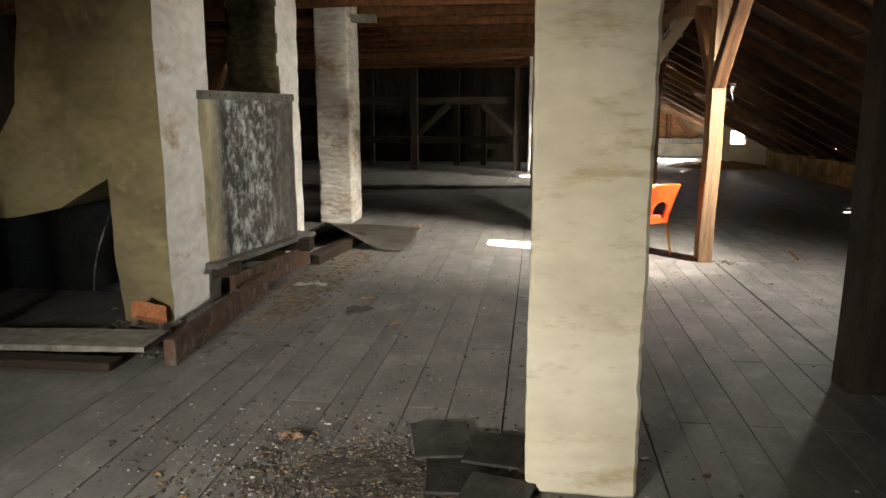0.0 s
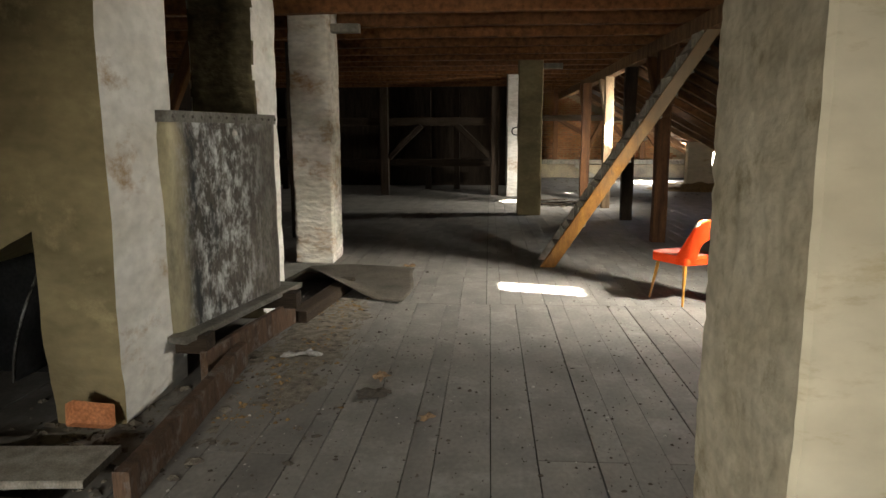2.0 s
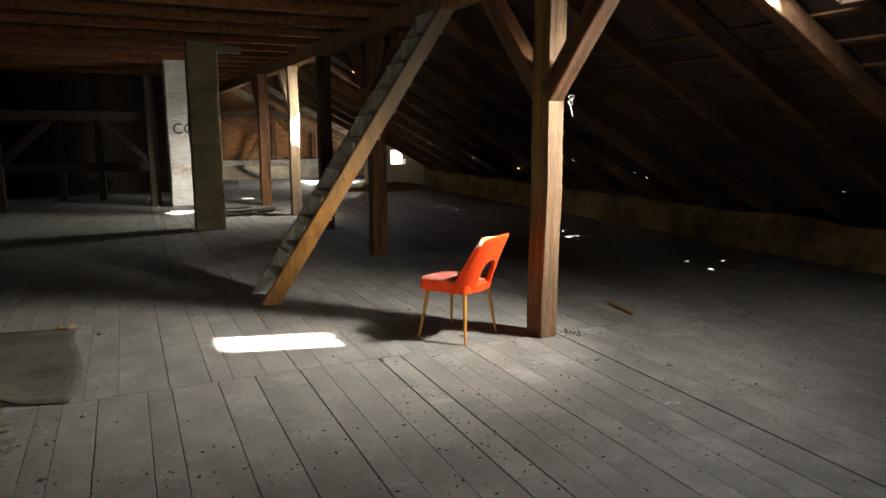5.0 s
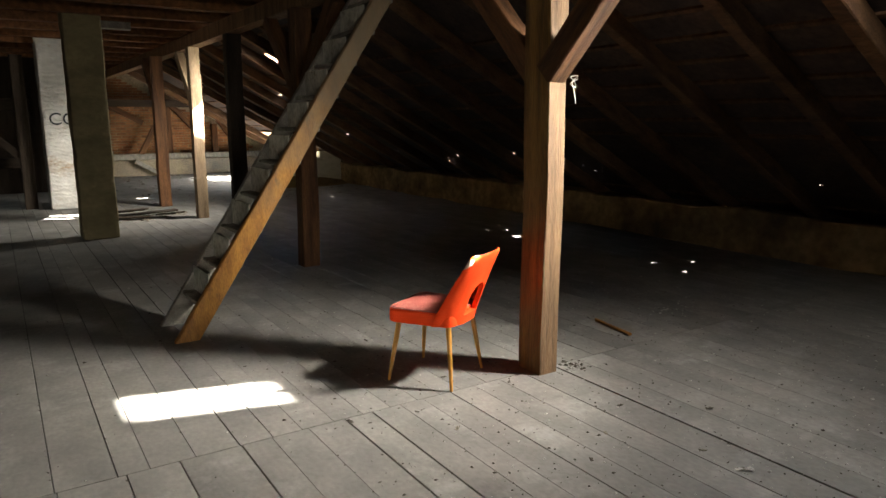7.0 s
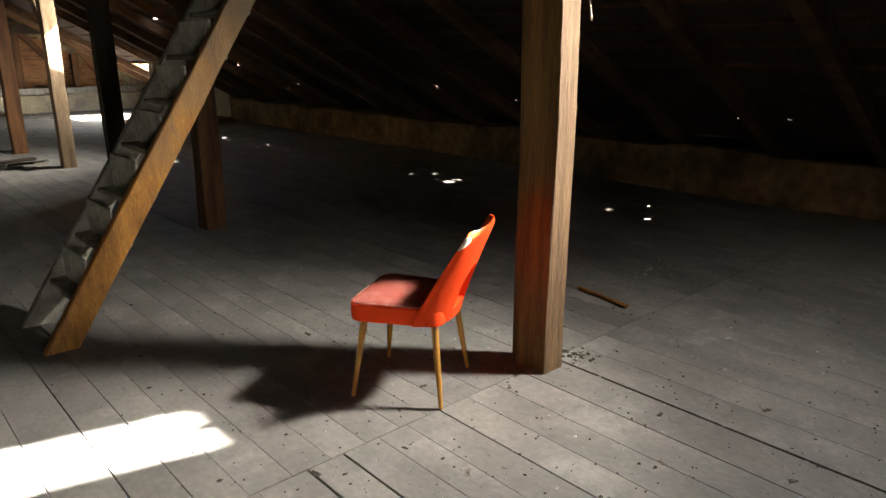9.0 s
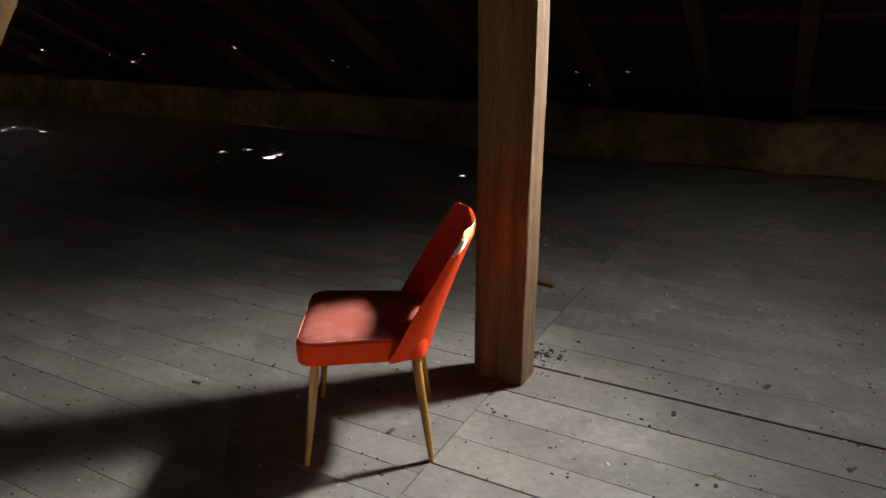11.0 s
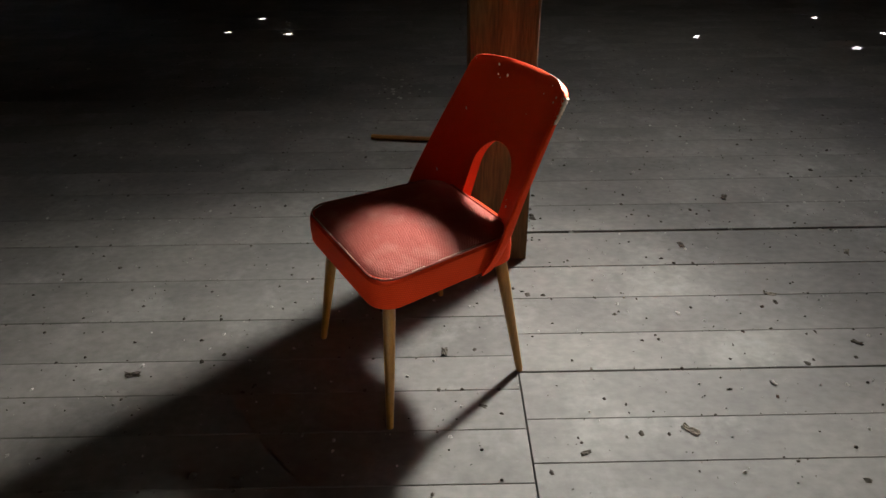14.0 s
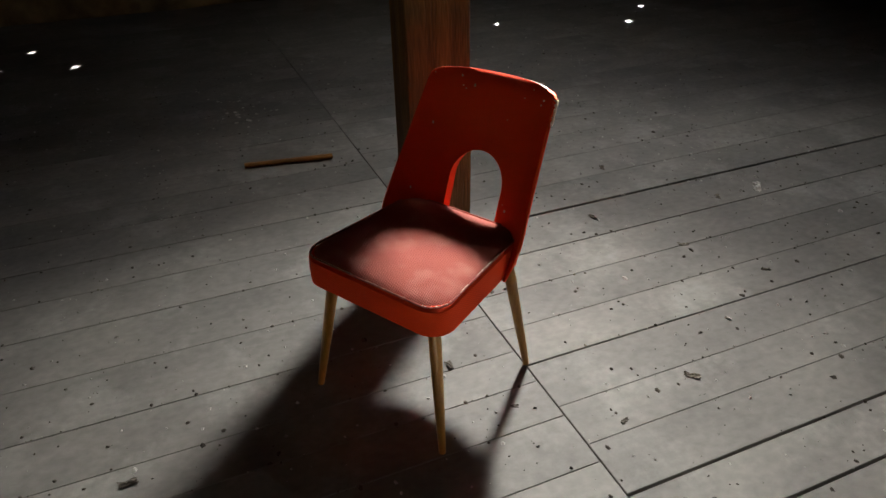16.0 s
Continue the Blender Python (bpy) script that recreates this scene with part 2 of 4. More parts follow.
M_RAFTER = mat("dark_rafter_wood", (0.16, 0.085, 0.04), (0.07, 0.035, 0.018), rough=0.85, scale=2.5, fine=24, bump=0.5, stretch=(0.7, 5, 2), obj_random=0.3)
M_TILE = mat("sooty_roof_tile", (0.07, 0.045, 0.035), (0.03, 0.022, 0.02), rough=0.9, scale=3, fine=18, bump=0.5)
M_CEIL = mat("brown_ceiling_board", (0.10, 0.053, 0.025), (0.05, 0.025, 0.012), rough=0.85, scale=2.5, fine=20, bump=0.4, stretch=(4, 0.6, 1))
M_BRICK = mat("red_brick", (0.48, 0.23, 0.10), (0.28, 0.12, 0.055), rough=0.9, scale=5, fine=40, bump=0.5, obj_random=0.35)
M_BRICK_NEW = mat("orange_brick", (0.62, 0.25, 0.11), (0.46, 0.17, 0.07), rough=0.85, scale=9, fine=60, bump=0.4)
M_MORTAR = mat("lime_mortar", (0.42, 0.34, 0.22), (0.24, 0.2, 0.15), rough=0.95, scale=3, fine=30, bump=0.5)
M_ZINC = mat("mottled_galvanised_sheet", (0.125, 0.118, 0.105), (0.05, 0.046, 0.04), rough=0.5, scale=3.2, fine=40, bump=0.25, stretch=(1, 1, 0.6), stain=0.5, metallic=0.35,
             coat=(0.50, 0.51, 0.50), coat_amount=0.38, coat_scale=6, coat_stretch=(1, 1, 0.55), fine_depth=0.6)


def tank_metal():
    """Zinc sheet: brown-grey, with a bloom of white corrosion down its middle and an olive film on the near corner."""
    m = mat("corroded_zinc_tank", (0.135, 0.120, 0.100), (0.055, 0.048, 0.040), rough=0.5, scale=3.0, fine=45, bump=0.25, stretch=(1, 1, 0.5), metallic=0.3, fine_depth=0.5)
    nt = m.node_tree
    N, L = nt.nodes.new, nt.links.new
    bsdf = nt.nodes["Principled BSDF"]
    col = bsdf.inputs["Base Color"].links[0].from_socket
    tc = N("ShaderNodeTexCoord")
    sep = N("ShaderNodeSeparateXYZ")
    L(tc.outputs["Object"], sep.inputs[0])

    def ramp(value, stops):
        r = N("ShaderNodeValToRGB")
        while len(r.color_ramp.elements) < len(stops):
            r.color_ramp.elements.new(0.5)
        for e, (p_, g_) in zip(r.color_ramp.elements, stops):
            e.position, e.color = p_, (g_, g_, g_, 1)
        L(value, r.inputs[0])
        return r.outputs[0]

    def math_(op, a, b):
        k = N("ShaderNodeMath")
        k.operation = op
        for i, v in enumerate((a, b)):
            if isinstance(v, float):
                k.inputs[i].default_value = v
            else:
                L(v, k.inputs[i])
        return k.outputs[0]

    def spots(scale, stretch, lo, hi):
        mp = N("ShaderNodeMapping")
        mp.inputs["Scale"].default_value = stretch
        L(tc.outputs["Object"], mp.inputs[0])
        n = N("ShaderNodeTexNoise")
        n.inputs["Scale"].default_value, n.inputs["Detail"].default_value, n.inputs["Roughness"].default_value = scale, 9, 0.72
        L(mp.outputs[0], n.inputs["Vector"])
        return ramp(n.outputs[0], ((lo, 0.0), (hi, 1.0)))

    along = math_("MULTIPLY_ADD", sep.outputs[1], 0.6667)
    along.node.inputs[2].default_value = 0.5
    zone = ramp(along, ((0.06, 0.0), (0.28, 1.0), (0.50, 1.0), (0.80, 0.12)))
    bloom = math_("MULTIPLY", spots(9.0, (1, 1, 0.7), 0.47, 0.62), zone)
    black = math_("MULTIPLY", spots(7.0, (1, 1, 0.35), 0.50, 0.60), ramp(along, ((0.08, 0.0), (0.18, 1.0), (0.34, 0.9), (0.46, 0.0))))
    film = math_("MULTIPLY", ramp(along, ((0.05, 1.0), (0.16, 0.0))), spots(3.0, (1, 1, 0.4), 0.30, 0.60))
    for fac, tone in ((film, (0.40, 0.35, 0.22)), (bloom, (0.56, 0.57, 0.56)), (black, (0.02, 0.022, 0.022))):
        mx = N("ShaderNodeMix")
        mx.data_type = "RGBA"
        L(fac, mx.inputs["Factor"])
        L(col, mx.inputs[6])
        mx.inputs[7].default_value = (*tone, 1)
        col = mx.outputs[2]
    L(col, bsdf.inputs["Base Color"])
    return m


M_TANK = tank_metal()
M_DULL = mat("dull_grey_zinc", (0.20, 0.19, 0.165), (0.10, 0.09, 0.075), rough=0.55, scale=6, fine=50, bump=0.2, metallic=0.3)
M_RUST = mat("rusty_iron", (0.16, 0.075, 0.035), (0.06, 0.035, 0.022), rough=0.8, scale=6, fine=50, bump=0.4, metallic=0.2)
M_BEAM = mat("reddish_floor_beam", (0.115, 0.068, 0.042), (0.05, 0.03, 0.02), rough=0.85, scale=3, fine=30, bump=0.5, stretch=(4, 0.6, 4), coat=(0.16, 0.14, 0.12), coat_amount=0.35)
M_FELT = mat("grey_roofing_felt", (0.105, 0.09, 0.07), (0.05, 0.043, 0.034), rough=0.9, scale=3, fine=40, bump=0.5)
M_SHEET = mat("black_sheet_iron", (0.03, 0.03, 0.03), rough=0.5, scale=4, fine=40, bump=0.2, metallic=0.5)
M_DUST = mat("plaster_dust_and_chips", (0.25, 0.22, 0.175), (0.09, 0.075, 0.06), rough=0.95, scale=14, fine=90, bump=0.5, stain=0.5)
M_CHIP = mat("dark_dirt_crumbs", (0.105, 0.09, 0.072), (0.05, 0.042, 0.034), rough=0.95, scale=20, fine=90)
M_CHIP_W = mat("pale_plaster_chips", (0.55, 0.52, 0.47), rough=0.9, scale=20, fine=90)
M_STRAW = mat("straw_and_wood_chips", (0.30, 0.19, 0.08), (0.14, 0.09, 0.04), rough=0.9, scale=20, fine=90)
M_PAPER = mat("crumpled_pale_paper", (0.46, 0.44, 0.41), rough=0.9, scale=9, fine=50)
M_LEAF = mat("dry_brown_leaf", (0.32, 0.21, 0.12), rough=0.8, scale=20, fine=60)
M_SLATE = mat("dark_slate_tile", (0.07, 0.065, 0.056), rough=0.75, scale=8, fine=60, obj_random=0.3)
M_RED = fabric("red_woven_upholstery", (0.86, 0.070, 0.010), (0.72, 0.046, 0.007), (0.84, 0.13, 0.05, 0.12), 84, 0.25)
M_SEAT = fabric("faded_red_seat_cloth", (0.42, 0.115, 0.088), (0.34, 0.083, 0.062), (0.58, 0.28, 0.23, 0.5), 84, 0.5)
M_VARNISH = mat("varnished_beech", (0.46, 0.22, 0.035), (0.30, 0.135, 0.022), rough=0.28, scale=5, fine=50, bump=0.1, stretch=(6, 6, 0.8), spec=0.5, fine_depth=0.2)
M_FOAM = mat("torn_pale_wadding", (0.82, 0.74, 0.60), (0.66, 0.5, 0.36), rough=0.95, scale=30, fine=120, bump=0.6)
# emissive pane that stands in for daylight in the far pier's opening
M_GLOWPANE = bpy.data.materials.new("glowing_daylight_pane")
M_GLOWPANE.use_nodes = True
M_GLOWPANE.node_tree.nodes["Principled BSDF"].inputs["Emission Color"].default_value = (1.0, 0.93, 0.8, 1)
M_GLOWPANE.node_tree.nodes["Principled BSDF"].inputs["Emission Strength"].default_value = 0.12
M_BLACKPAINT = mat("black_paint_stroke", (0.03, 0.03, 0.035), rough=0.8, scale=20, fine=80)


# ---- building helpers ----
def mesh_of(bm, name, material, smooth=False):
    me = bpy.data.meshes.new(name)
    bmesh.ops.recalc_face_normals(bm, faces=bm.faces)
    bm.to_mesh(me)
    bm.free()
    me.materials.append(material)
    if smooth:
        for p in me.polygons:
            p.use_smooth = True
        me.set_sharp_from_angle(angle=radians(38))
    return me


def part(name, bm, material, parent=None, label="", smooth=False):
    ob = new(name, mesh_of(bm, name, material, smooth))
    if parent:
        ob.parent = parent
    if label:
        tagged(ob, label)
    return ob


def empty(name, label, category, group="", kind="", m=None):
    ob = new(name)
    ob.empty_display_size = 0.1
    if m:
        ob.matrix_local = m
    return tagged(ob, label, category, group, kind)


def box(x0, x1, y0, y1, z0, z1, bevel=0.0, cuts=0, jitter=0.0, freq=3.0, seed=0.0, segments=1):
    """A box, its edges broken and its faces made uneven."""
    bm = bmesh.new()
    n = [max(1, round(abs(b - a) * cuts)) if cuts else 1 for a, b in ((x0, x1), (y0, y1), (z0, z1))]
    bmesh.ops.create_cube(bm, size=1)
    for v in bm.verts:
        v.co = Vector((x0 + (v.co.x + 0.5) * (x1 - x0), y0 + (v.co.y + 0.5) * (y1 - y0), z0 + (v.co.z + 0.5) * (z1 - z0)))
    if bevel:
        bmesh.ops.bevel(bm, geom=list(bm.edges), offset=bevel, segments=segments, affect="EDGES", profile=0.5)
    if cuts:
        for i in range(3):
            lo, hi = ((x0, x1), (y0, y1), (z0, z1))[i]
            for k in range(1, n[i]):
                no = Vector((0, 0, 0))
                no[i] = 1
                co = Vector((0, 0, 0))
                co[i] = lo + (hi - lo) * k / n[i]
                bmesh.ops.bisect_plane(bm, geom=list(bm.verts) + list(bm.edges) + list(bm.faces), plane_co=co, plane_no=no)
    if jitter:
        for v in bm.verts:
            o = Vector((seed * 7.1, seed * 3.3, seed))
            v.co += noise.noise_vector(v.co * freq + o) * jitter + noise.noise_vector(v.co * freq * 4 + o) * jitter * 0.35
    return bm


def merge(*bms):
    out = bmesh.new()
    for b in bms:
        me = bpy.data.meshes.new("tmp")
        b.to_mesh(me)
        b.free()
        out.from_mesh(me)
        bpy.data.meshes.remove(me)
    return out


def stick_bm(length, w, h, jitter=0.006, bevel=0.008, seed=0.0, per=4):
    """A hewn timber along z, from 0 to length, centred on its axis."""
    bm = bmesh.new()
    n = max(2, round(length * per))
    rings = []
    b = bevel
    prof = [(-w / 2 + b, -h / 2), (w / 2 - b, -h / 2), (w / 2, -h / 2 + b), (w / 2, h / 2 - b), (w / 2 - b, h / 2), (-w / 2 + b, h / 2), (-w / 2, h / 2 - b), (-w / 2, -h / 2 + b)]
    for i in range(n + 1):
        z = length * i / n
        o = noise.noise_vector(Vector((seed * 5.7, seed, z * 0.9))) * jitter
        ring = []
        for j, (x, y) in enumerate(prof):
            q = noise.noise_vector(Vector((seed * 2.1 + j // 2 * 3.7, seed * 4, z * 2.5))) * jitter * 0.7
            ring.append(bm.verts.new((x + o.x + q.x, y + o.y + q.y, z)))
        rings.append(ring)
    for a, c in zip(rings, rings[1:]):
        for j in range(8):
            bm.faces.new((a[j], a[(j + 1) % 8], c[(j + 1) % 8], c[j]))
    bm.faces.new(rings[0][::-1])
    bm.faces.new(rings[-1])
    return bm


SEED = [0]


def timber(name, p0, p1, w, h, material, parent=None, label="", jitter=0.006, up=(0, 0, 1)):
    """A timber from p0 to p1. w lies across, h along 'up' as nearly as it can."""
    SEED[0] += 1
    p0, p1 = Vector(p0), Vector(p1)
    z = (p1 - p0).normalized()
    u = Vector(up)
    if abs(z.dot(u)) > 0.98:
        u = Vector((0, 1, 0))
    x = u.cross(z).normalized()
    y = z.cross(x)
    m = Matrix((x, y, z)).transposed().to_4x4()
    m.translation = p0
    ob = part(name, stick_bm((p1 - p0).length, w, h, jitter, seed=SEED[0] * 1.37), material, parent, label)
    ob.matrix_local = m
    return ob


def tube(points, radii, sides=10):
    """A round bar along points."""
    bm = bmesh.new()
    rings = []
    for i, (p, r) in enumerate(zip(points, radii)):
        p = Vector(p)
        a = Vector(points[max(0, i - 1)])
        b = Vector(points[min(len(points) - 1, i + 1)])
        d = (b - a).normalized()
        u = d.orthogonal().normalized() if abs(d.z) < 0.9 else d.cross(Vector((0, 1, 0))).normalized()
        v = d.cross(u)
        rings.append([bm.verts.new(p + (u * math.cos(2 * math.pi * k / sides) + v * math.sin(2 * math.pi * k / sides)) * r) for k in range(sides)])
    for a, b in zip(rings, rings[1:]):
        for k in range(sides):
            bm.faces.new((a[k], a[(k + 1) % sides], b[(k + 1) % sides], b[k]))
    bm.faces.new(rings[0][::-1])
    bm.faces.new(rings[-1])
    return bm


# ---- floor ----
X0, X1, Y0, Y1 = -8.0, 7.3, -2.0, 26.0
floor = tagged(part("floor", box(X0, X1, Y0, Y1, -0.25, -0.03), M_SUB), "worn grey floor of dusty long wooden boards", "floor", kind="structure")

# ---- right-hand roof slope with its gaps and roof lights ----
HOLES = [  # (x, y, half width) of slipped tiles that let daylight in
    (4.77, 17.62, 0.03), (5.34, 17.78, 0.04), (4.72, 16.11, 0.02), (5.94, 16.69, 0.035), (4.87, 14.02, 0.025),
    (6.01, 15.29, 0.022), (5.97, 14.54, 0.025), (5.73, 12.65, 0.025), (6.12, 11.29, 0.02), (5.98, 10.70, 0.045), (6.02, 8.03, 0.02),
    (3.91, 17.74, 0.10), (5.0, 19.2, 0.03),
]
for sx, sy in ((4.69, 15.90), (4.88, 12.17), (4.98, 11.50), (5.03, 11.46), (5.01, 9.25), (5.43, 9.07), (4.71, 5.71), (4.73, 4.30), (5.23, 4.58), (4.36, 4.70)):
    k = roof_z(sx) / (SUN.z + 0.54 * SUN.x)
    HOLES.append((sx + k * SUN.x, sy + k * SUN.y, 0.019))
OPEN = [(a, b, c, d) for a, b, c, d, *_ in ROOF_LIGHTS] + [(x - r * 0.55, x + r * 0.55, y - r * 1.0, y + r * 1.0) for x, y, r in HOLES]
xs = sorted({-0.6, 7.4, *(round(v, 4) for o in OPEN for v in o[:2])})
ys = sorted({Y0, Y1, *(round(v, 4) for o in OPEN for v in o[2:])})
rbm = bmesh.new()
grid = {(i, j): rbm.verts.new((x, y, roof_z(x))) for i, x in enumerate(xs) for j, y in enumerate(ys)}
for i in range(len(xs) - 1):
    for j in range(len(ys) - 1):
        mx_, my_ = (xs[i] + xs[i + 1]) / 2, (ys[j] + ys[j + 1]) / 2
        if not any(a < mx_ < b and c < my_ < d for a, b, c, d in OPEN):
            rbm.faces.new((grid[i, j], grid[i + 1, j], grid[i + 1, j + 1], grid[i, j + 1]))
roof = tagged(part("roof_slope", rbm, M_TILE), "sooty dark tiled roof slope with slipped tiles", "roof", kind="structure")
sol = roof.modifiers.new("thick", "SOLIDIFY")
sol.thickness, sol.offset = 0.02, 1
RAFTER_Y = [-1.15, -0.2, 0.95, 2.05, 3.1, 4.2, 5.55, 6.56, 7.3, 8.3, 9.4, 10.5, 11.6, 12.7, 13.75, 14.7, 15.75, 16.9, 18.0, 19.1, 20.2, 21.35, 23.6, 24.7]
for y in RAFTER_Y:
    timber("rafter", (7.0, y, roof_z(7.0) - 0.10), (1.2, y, roof_z(1.2) - 0.10), 0.12, 0.15, M_RAFTER, roof)
x = 1.0
laths = []
while x < 7.0:
    if not any(a - 0.03 < x < b + 0.03 for a, b, *_ in ROOF_LIGHTS):
        b = box(-0.02, 0.02, Y0, Y1, -0.012, 0.012)
        bmesh.ops.transform(b, matrix=Matrix.Translation((x, 0, roof_z(x) - 0.014)) @ Matrix.Rotation(math.atan(0.54), 4, "Y"), verts=b.verts)
        laths.append(b)
    x += 0.29
tagged(part("lath", merge(*laths), M_RAFTER, roof), kind="stuff")
# roof lights: iron frames in the openings
for i, (x0, x1, y0, y1, *_) in enumerate(ROOF_LIGHTS):
    cx = (x0 + x1) / 2
    half = math.hypot(x1 - x0, 0.54 * (x1 - x0)) / 2
    win = empty(f"window_{i + 1}", "small open iron roof window in the tiled slope", "roof window", kind="structure",
                m=Matrix.Translation((cx, (y0 + y1) / 2, roof_z(cx))) @ Matrix.Rotation(math.atan(0.54), 4, "Y"))
    hy = (y1 - y0) / 2
    for a, b, c, d in ((-half - 0.03, half + 0.03, -hy - 0.03, -hy), (-half - 0.03, half + 0.03, hy, hy + 0.03), (-half - 0.03, -half, -hy, hy), (half, half + 0.03, -hy, hy)):
        part("window_frame", box(a, b, c, d, -0.06, 0.05, 0.004), M_RUST, win)
    # added board: hides the lamps from the south and cuts their shallow light
    if i == 0:
        part("reveal_board", box(-0.62, half + 0.05, -hy - 0.065, -hy - 0.034, -0.27, -0.004, 0.004), M_DARKWOOD, win, "dark board added to screen the lamps at the window")

# ---- outer walls and ceiling ----
tagged(part("wall_east", box(6.35, 6.85, Y0, Y1, 0.0, 0.50, 0.02, cuts=3, jitter=0.05, freq=1.6), M_EAVES), "low rough plastered eaves wall, dim and stained", "wall", kind="structure")
tagged(part("wall_eaves", box(7.2, 7.4, Y0, Y1, 0.0, 0.4), M_MORTAR), "low outer eaves masonry behind the rafters", "wall", kind="structure")
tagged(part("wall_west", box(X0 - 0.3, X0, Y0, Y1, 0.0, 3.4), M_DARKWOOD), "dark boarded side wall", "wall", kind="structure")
# window opening added for the fill lamp; outer slab added to block the sun
tagged(part("wall_south", merge(box(X0 - 0.3, -2.5, Y0 - 0.3, Y0, 0.0, 4.6), box(-1.7, 7.4, Y0 - 0.3, Y0, 0.0, 4.6), box(-2.5, -1.7, Y0 - 0.3, Y0, 0.0, 1.05), box(-2.5, -1.7, Y0 - 0.3, Y0, 1.85, 4.6), box(-2.7, -0.2, Y0 - 1.3, Y0 - 0.3, 1.92, 1.97)), M_DARKWOOD), "dark boarded end wall with an added window opening and sun-blocking slab", "wall", kind="structure")
wall_north = tagged(part("wall_north", box(X0 - 0.3, 7.4, Y1, Y1 + 0.3, 0.0, 4.6), M_MORTAR), "old red brick gable wall with pale mortar", "wall", kind="structure")
CZ = 3.10
cb = [box(X0 + 0.17 * i, X0 + 0.17 * i + 0.165, Y0, Y1, CZ, CZ + 0.03, 0.003) for i in range(58)]
ceiling = tagged(part("ceiling", merge(*cb), M_CEIL), "dark brown boarded ceiling on heavy joists", "ceiling", kind="structure")
tagged(part("ceiling_cover", box(X0 - 0.3, 1.95, Y0, Y1, CZ + 0.05, CZ + 0.08), M_CEIL), "dark upper boarding over the ceiling", "ceiling", kind="structure")
for k in range(26):
    y = -1.4 + 1.05 * k
    tagged(timber("ceiling_joist", (2.05, y, 2.995), (X0, y, 2.995), 0.15, 0.19, M_TIMBER_X, None, jitter=0.008), "heavy reddish brown ceiling joist resting on the purlin", "joist", "ceiling joists")

# near-black boards carry the unlit bay's shade in their colour
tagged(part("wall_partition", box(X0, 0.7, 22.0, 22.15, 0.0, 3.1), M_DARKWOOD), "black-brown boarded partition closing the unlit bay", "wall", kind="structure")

# ---- purlin with its posts and braces ----
tagged(timber("purlin", (1.8, Y0, 2.80), (1.8, Y1, 2.80), 0.18, 0.2, M_TIMBER_Y, None, jitter=0.008), "long brown purlin beam carried by posts", "beam")


def post(x, y, w, d, label, material=M_TIMBER, top=2.70, braces=(), brace_z=1.83, run=0.86, brace_mat=None, lean=0.0, weathered=False):
    p = empty("timber_post", label, "post", "roof posts", m=Matrix.Translation((x, y, 0)))
    s = timber("shaft", (0, 0, 0), (lean, 0, top), w, d, material, p, jitter=0.013)
    # south face takes the greyer tone that stands in for its direct light
    if weathered:
        s.data.materials.append(M_POST_LITGREY)
        for f in s.data.polygons:
            f.material_index = 1 if f.normal.y < -0.6 else 0
    for sgn in braces:
        timber("brace", (0, sgn * 0.05, brace_z), (0, sgn * (0.05 + run), top - 0.02), 0.13, 0.15, brace_mat or material, p, jitter=0.008)
    return p


post(1.775, 7.452, 0.142, 0.222, "brown squared timber post with two knee braces beside the chair", M_POST, braces=(-1, 1), brace_mat=M_TIMBER, weathered=True)
post(1.77, 11.28, 0.19, 0.18, "dark brown timber post standing behind the ladder", braces=(-1, 1))
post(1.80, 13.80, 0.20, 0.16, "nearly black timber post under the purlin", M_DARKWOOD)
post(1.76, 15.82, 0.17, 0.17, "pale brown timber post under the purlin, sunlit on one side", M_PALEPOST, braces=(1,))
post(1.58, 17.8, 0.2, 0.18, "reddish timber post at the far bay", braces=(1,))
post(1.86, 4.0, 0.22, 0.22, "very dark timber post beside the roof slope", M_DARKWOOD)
post(1.9, -0.2, 0.2, 0.2, "dark brown timber post under the purlin")


# ---- masonry pillars ----
def pillar(name, x0, x1, y0, y1, z1, material, label, jitter=0.012, cuts=9, seed=0.0, category="pillar", chip=0.0):
    bm = box(x0, x1, y0, y1, 0, z1, 0.014, cuts=cuts, jitter=jitter, freq=2.6, seed=seed)
    if chip:
        mid = Vector(((x0 + x1) / 2, (y0 + y1) / 2, 0))
        for v in bm.verts:
            ex = min(abs(v.co.x - x0), abs(v.co.x - x1))
            ey = min(abs(v.co.y - y0), abs(v.co.y - y1))
            if ex < 0.05 and ey < 0.05:
                course = 0.5 + 0.5 * noise.noise(Vector((seed, 2.0, v.co.z * 9)))
                bite = max(0.0, noise.noise(Vector((seed * 3.0 + v.co.x * 4, v.co.y * 4, v.co.z * 24))) + 0.1)
                d = Vector((mid.x - v.co.x, mid.y - v.co.y, 0)).normalized()
                v.co += d * chip * (0.35 * course + 1.3 * bite)
            else:
                v.co += noise.noise_vector(v.co * 13) * chip * 0.13
    return tagged(part(name, bm, material, smooth=True), label, category)


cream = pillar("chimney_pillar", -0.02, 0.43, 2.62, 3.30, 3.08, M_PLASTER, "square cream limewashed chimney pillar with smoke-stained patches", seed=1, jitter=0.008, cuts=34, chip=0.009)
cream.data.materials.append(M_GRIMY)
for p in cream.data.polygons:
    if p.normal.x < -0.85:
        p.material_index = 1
pillar("chimney_pillar", -3.05, -2.58, 9.36, 9.93, 3.08, M_BRICKWASH, "whitewashed brick pillar showing rough courses and brown stains", seed=2, jitter=0.008, cuts=20, chip=0.009)
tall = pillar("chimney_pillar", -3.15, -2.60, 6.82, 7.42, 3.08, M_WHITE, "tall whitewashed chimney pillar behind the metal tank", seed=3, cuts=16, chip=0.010)
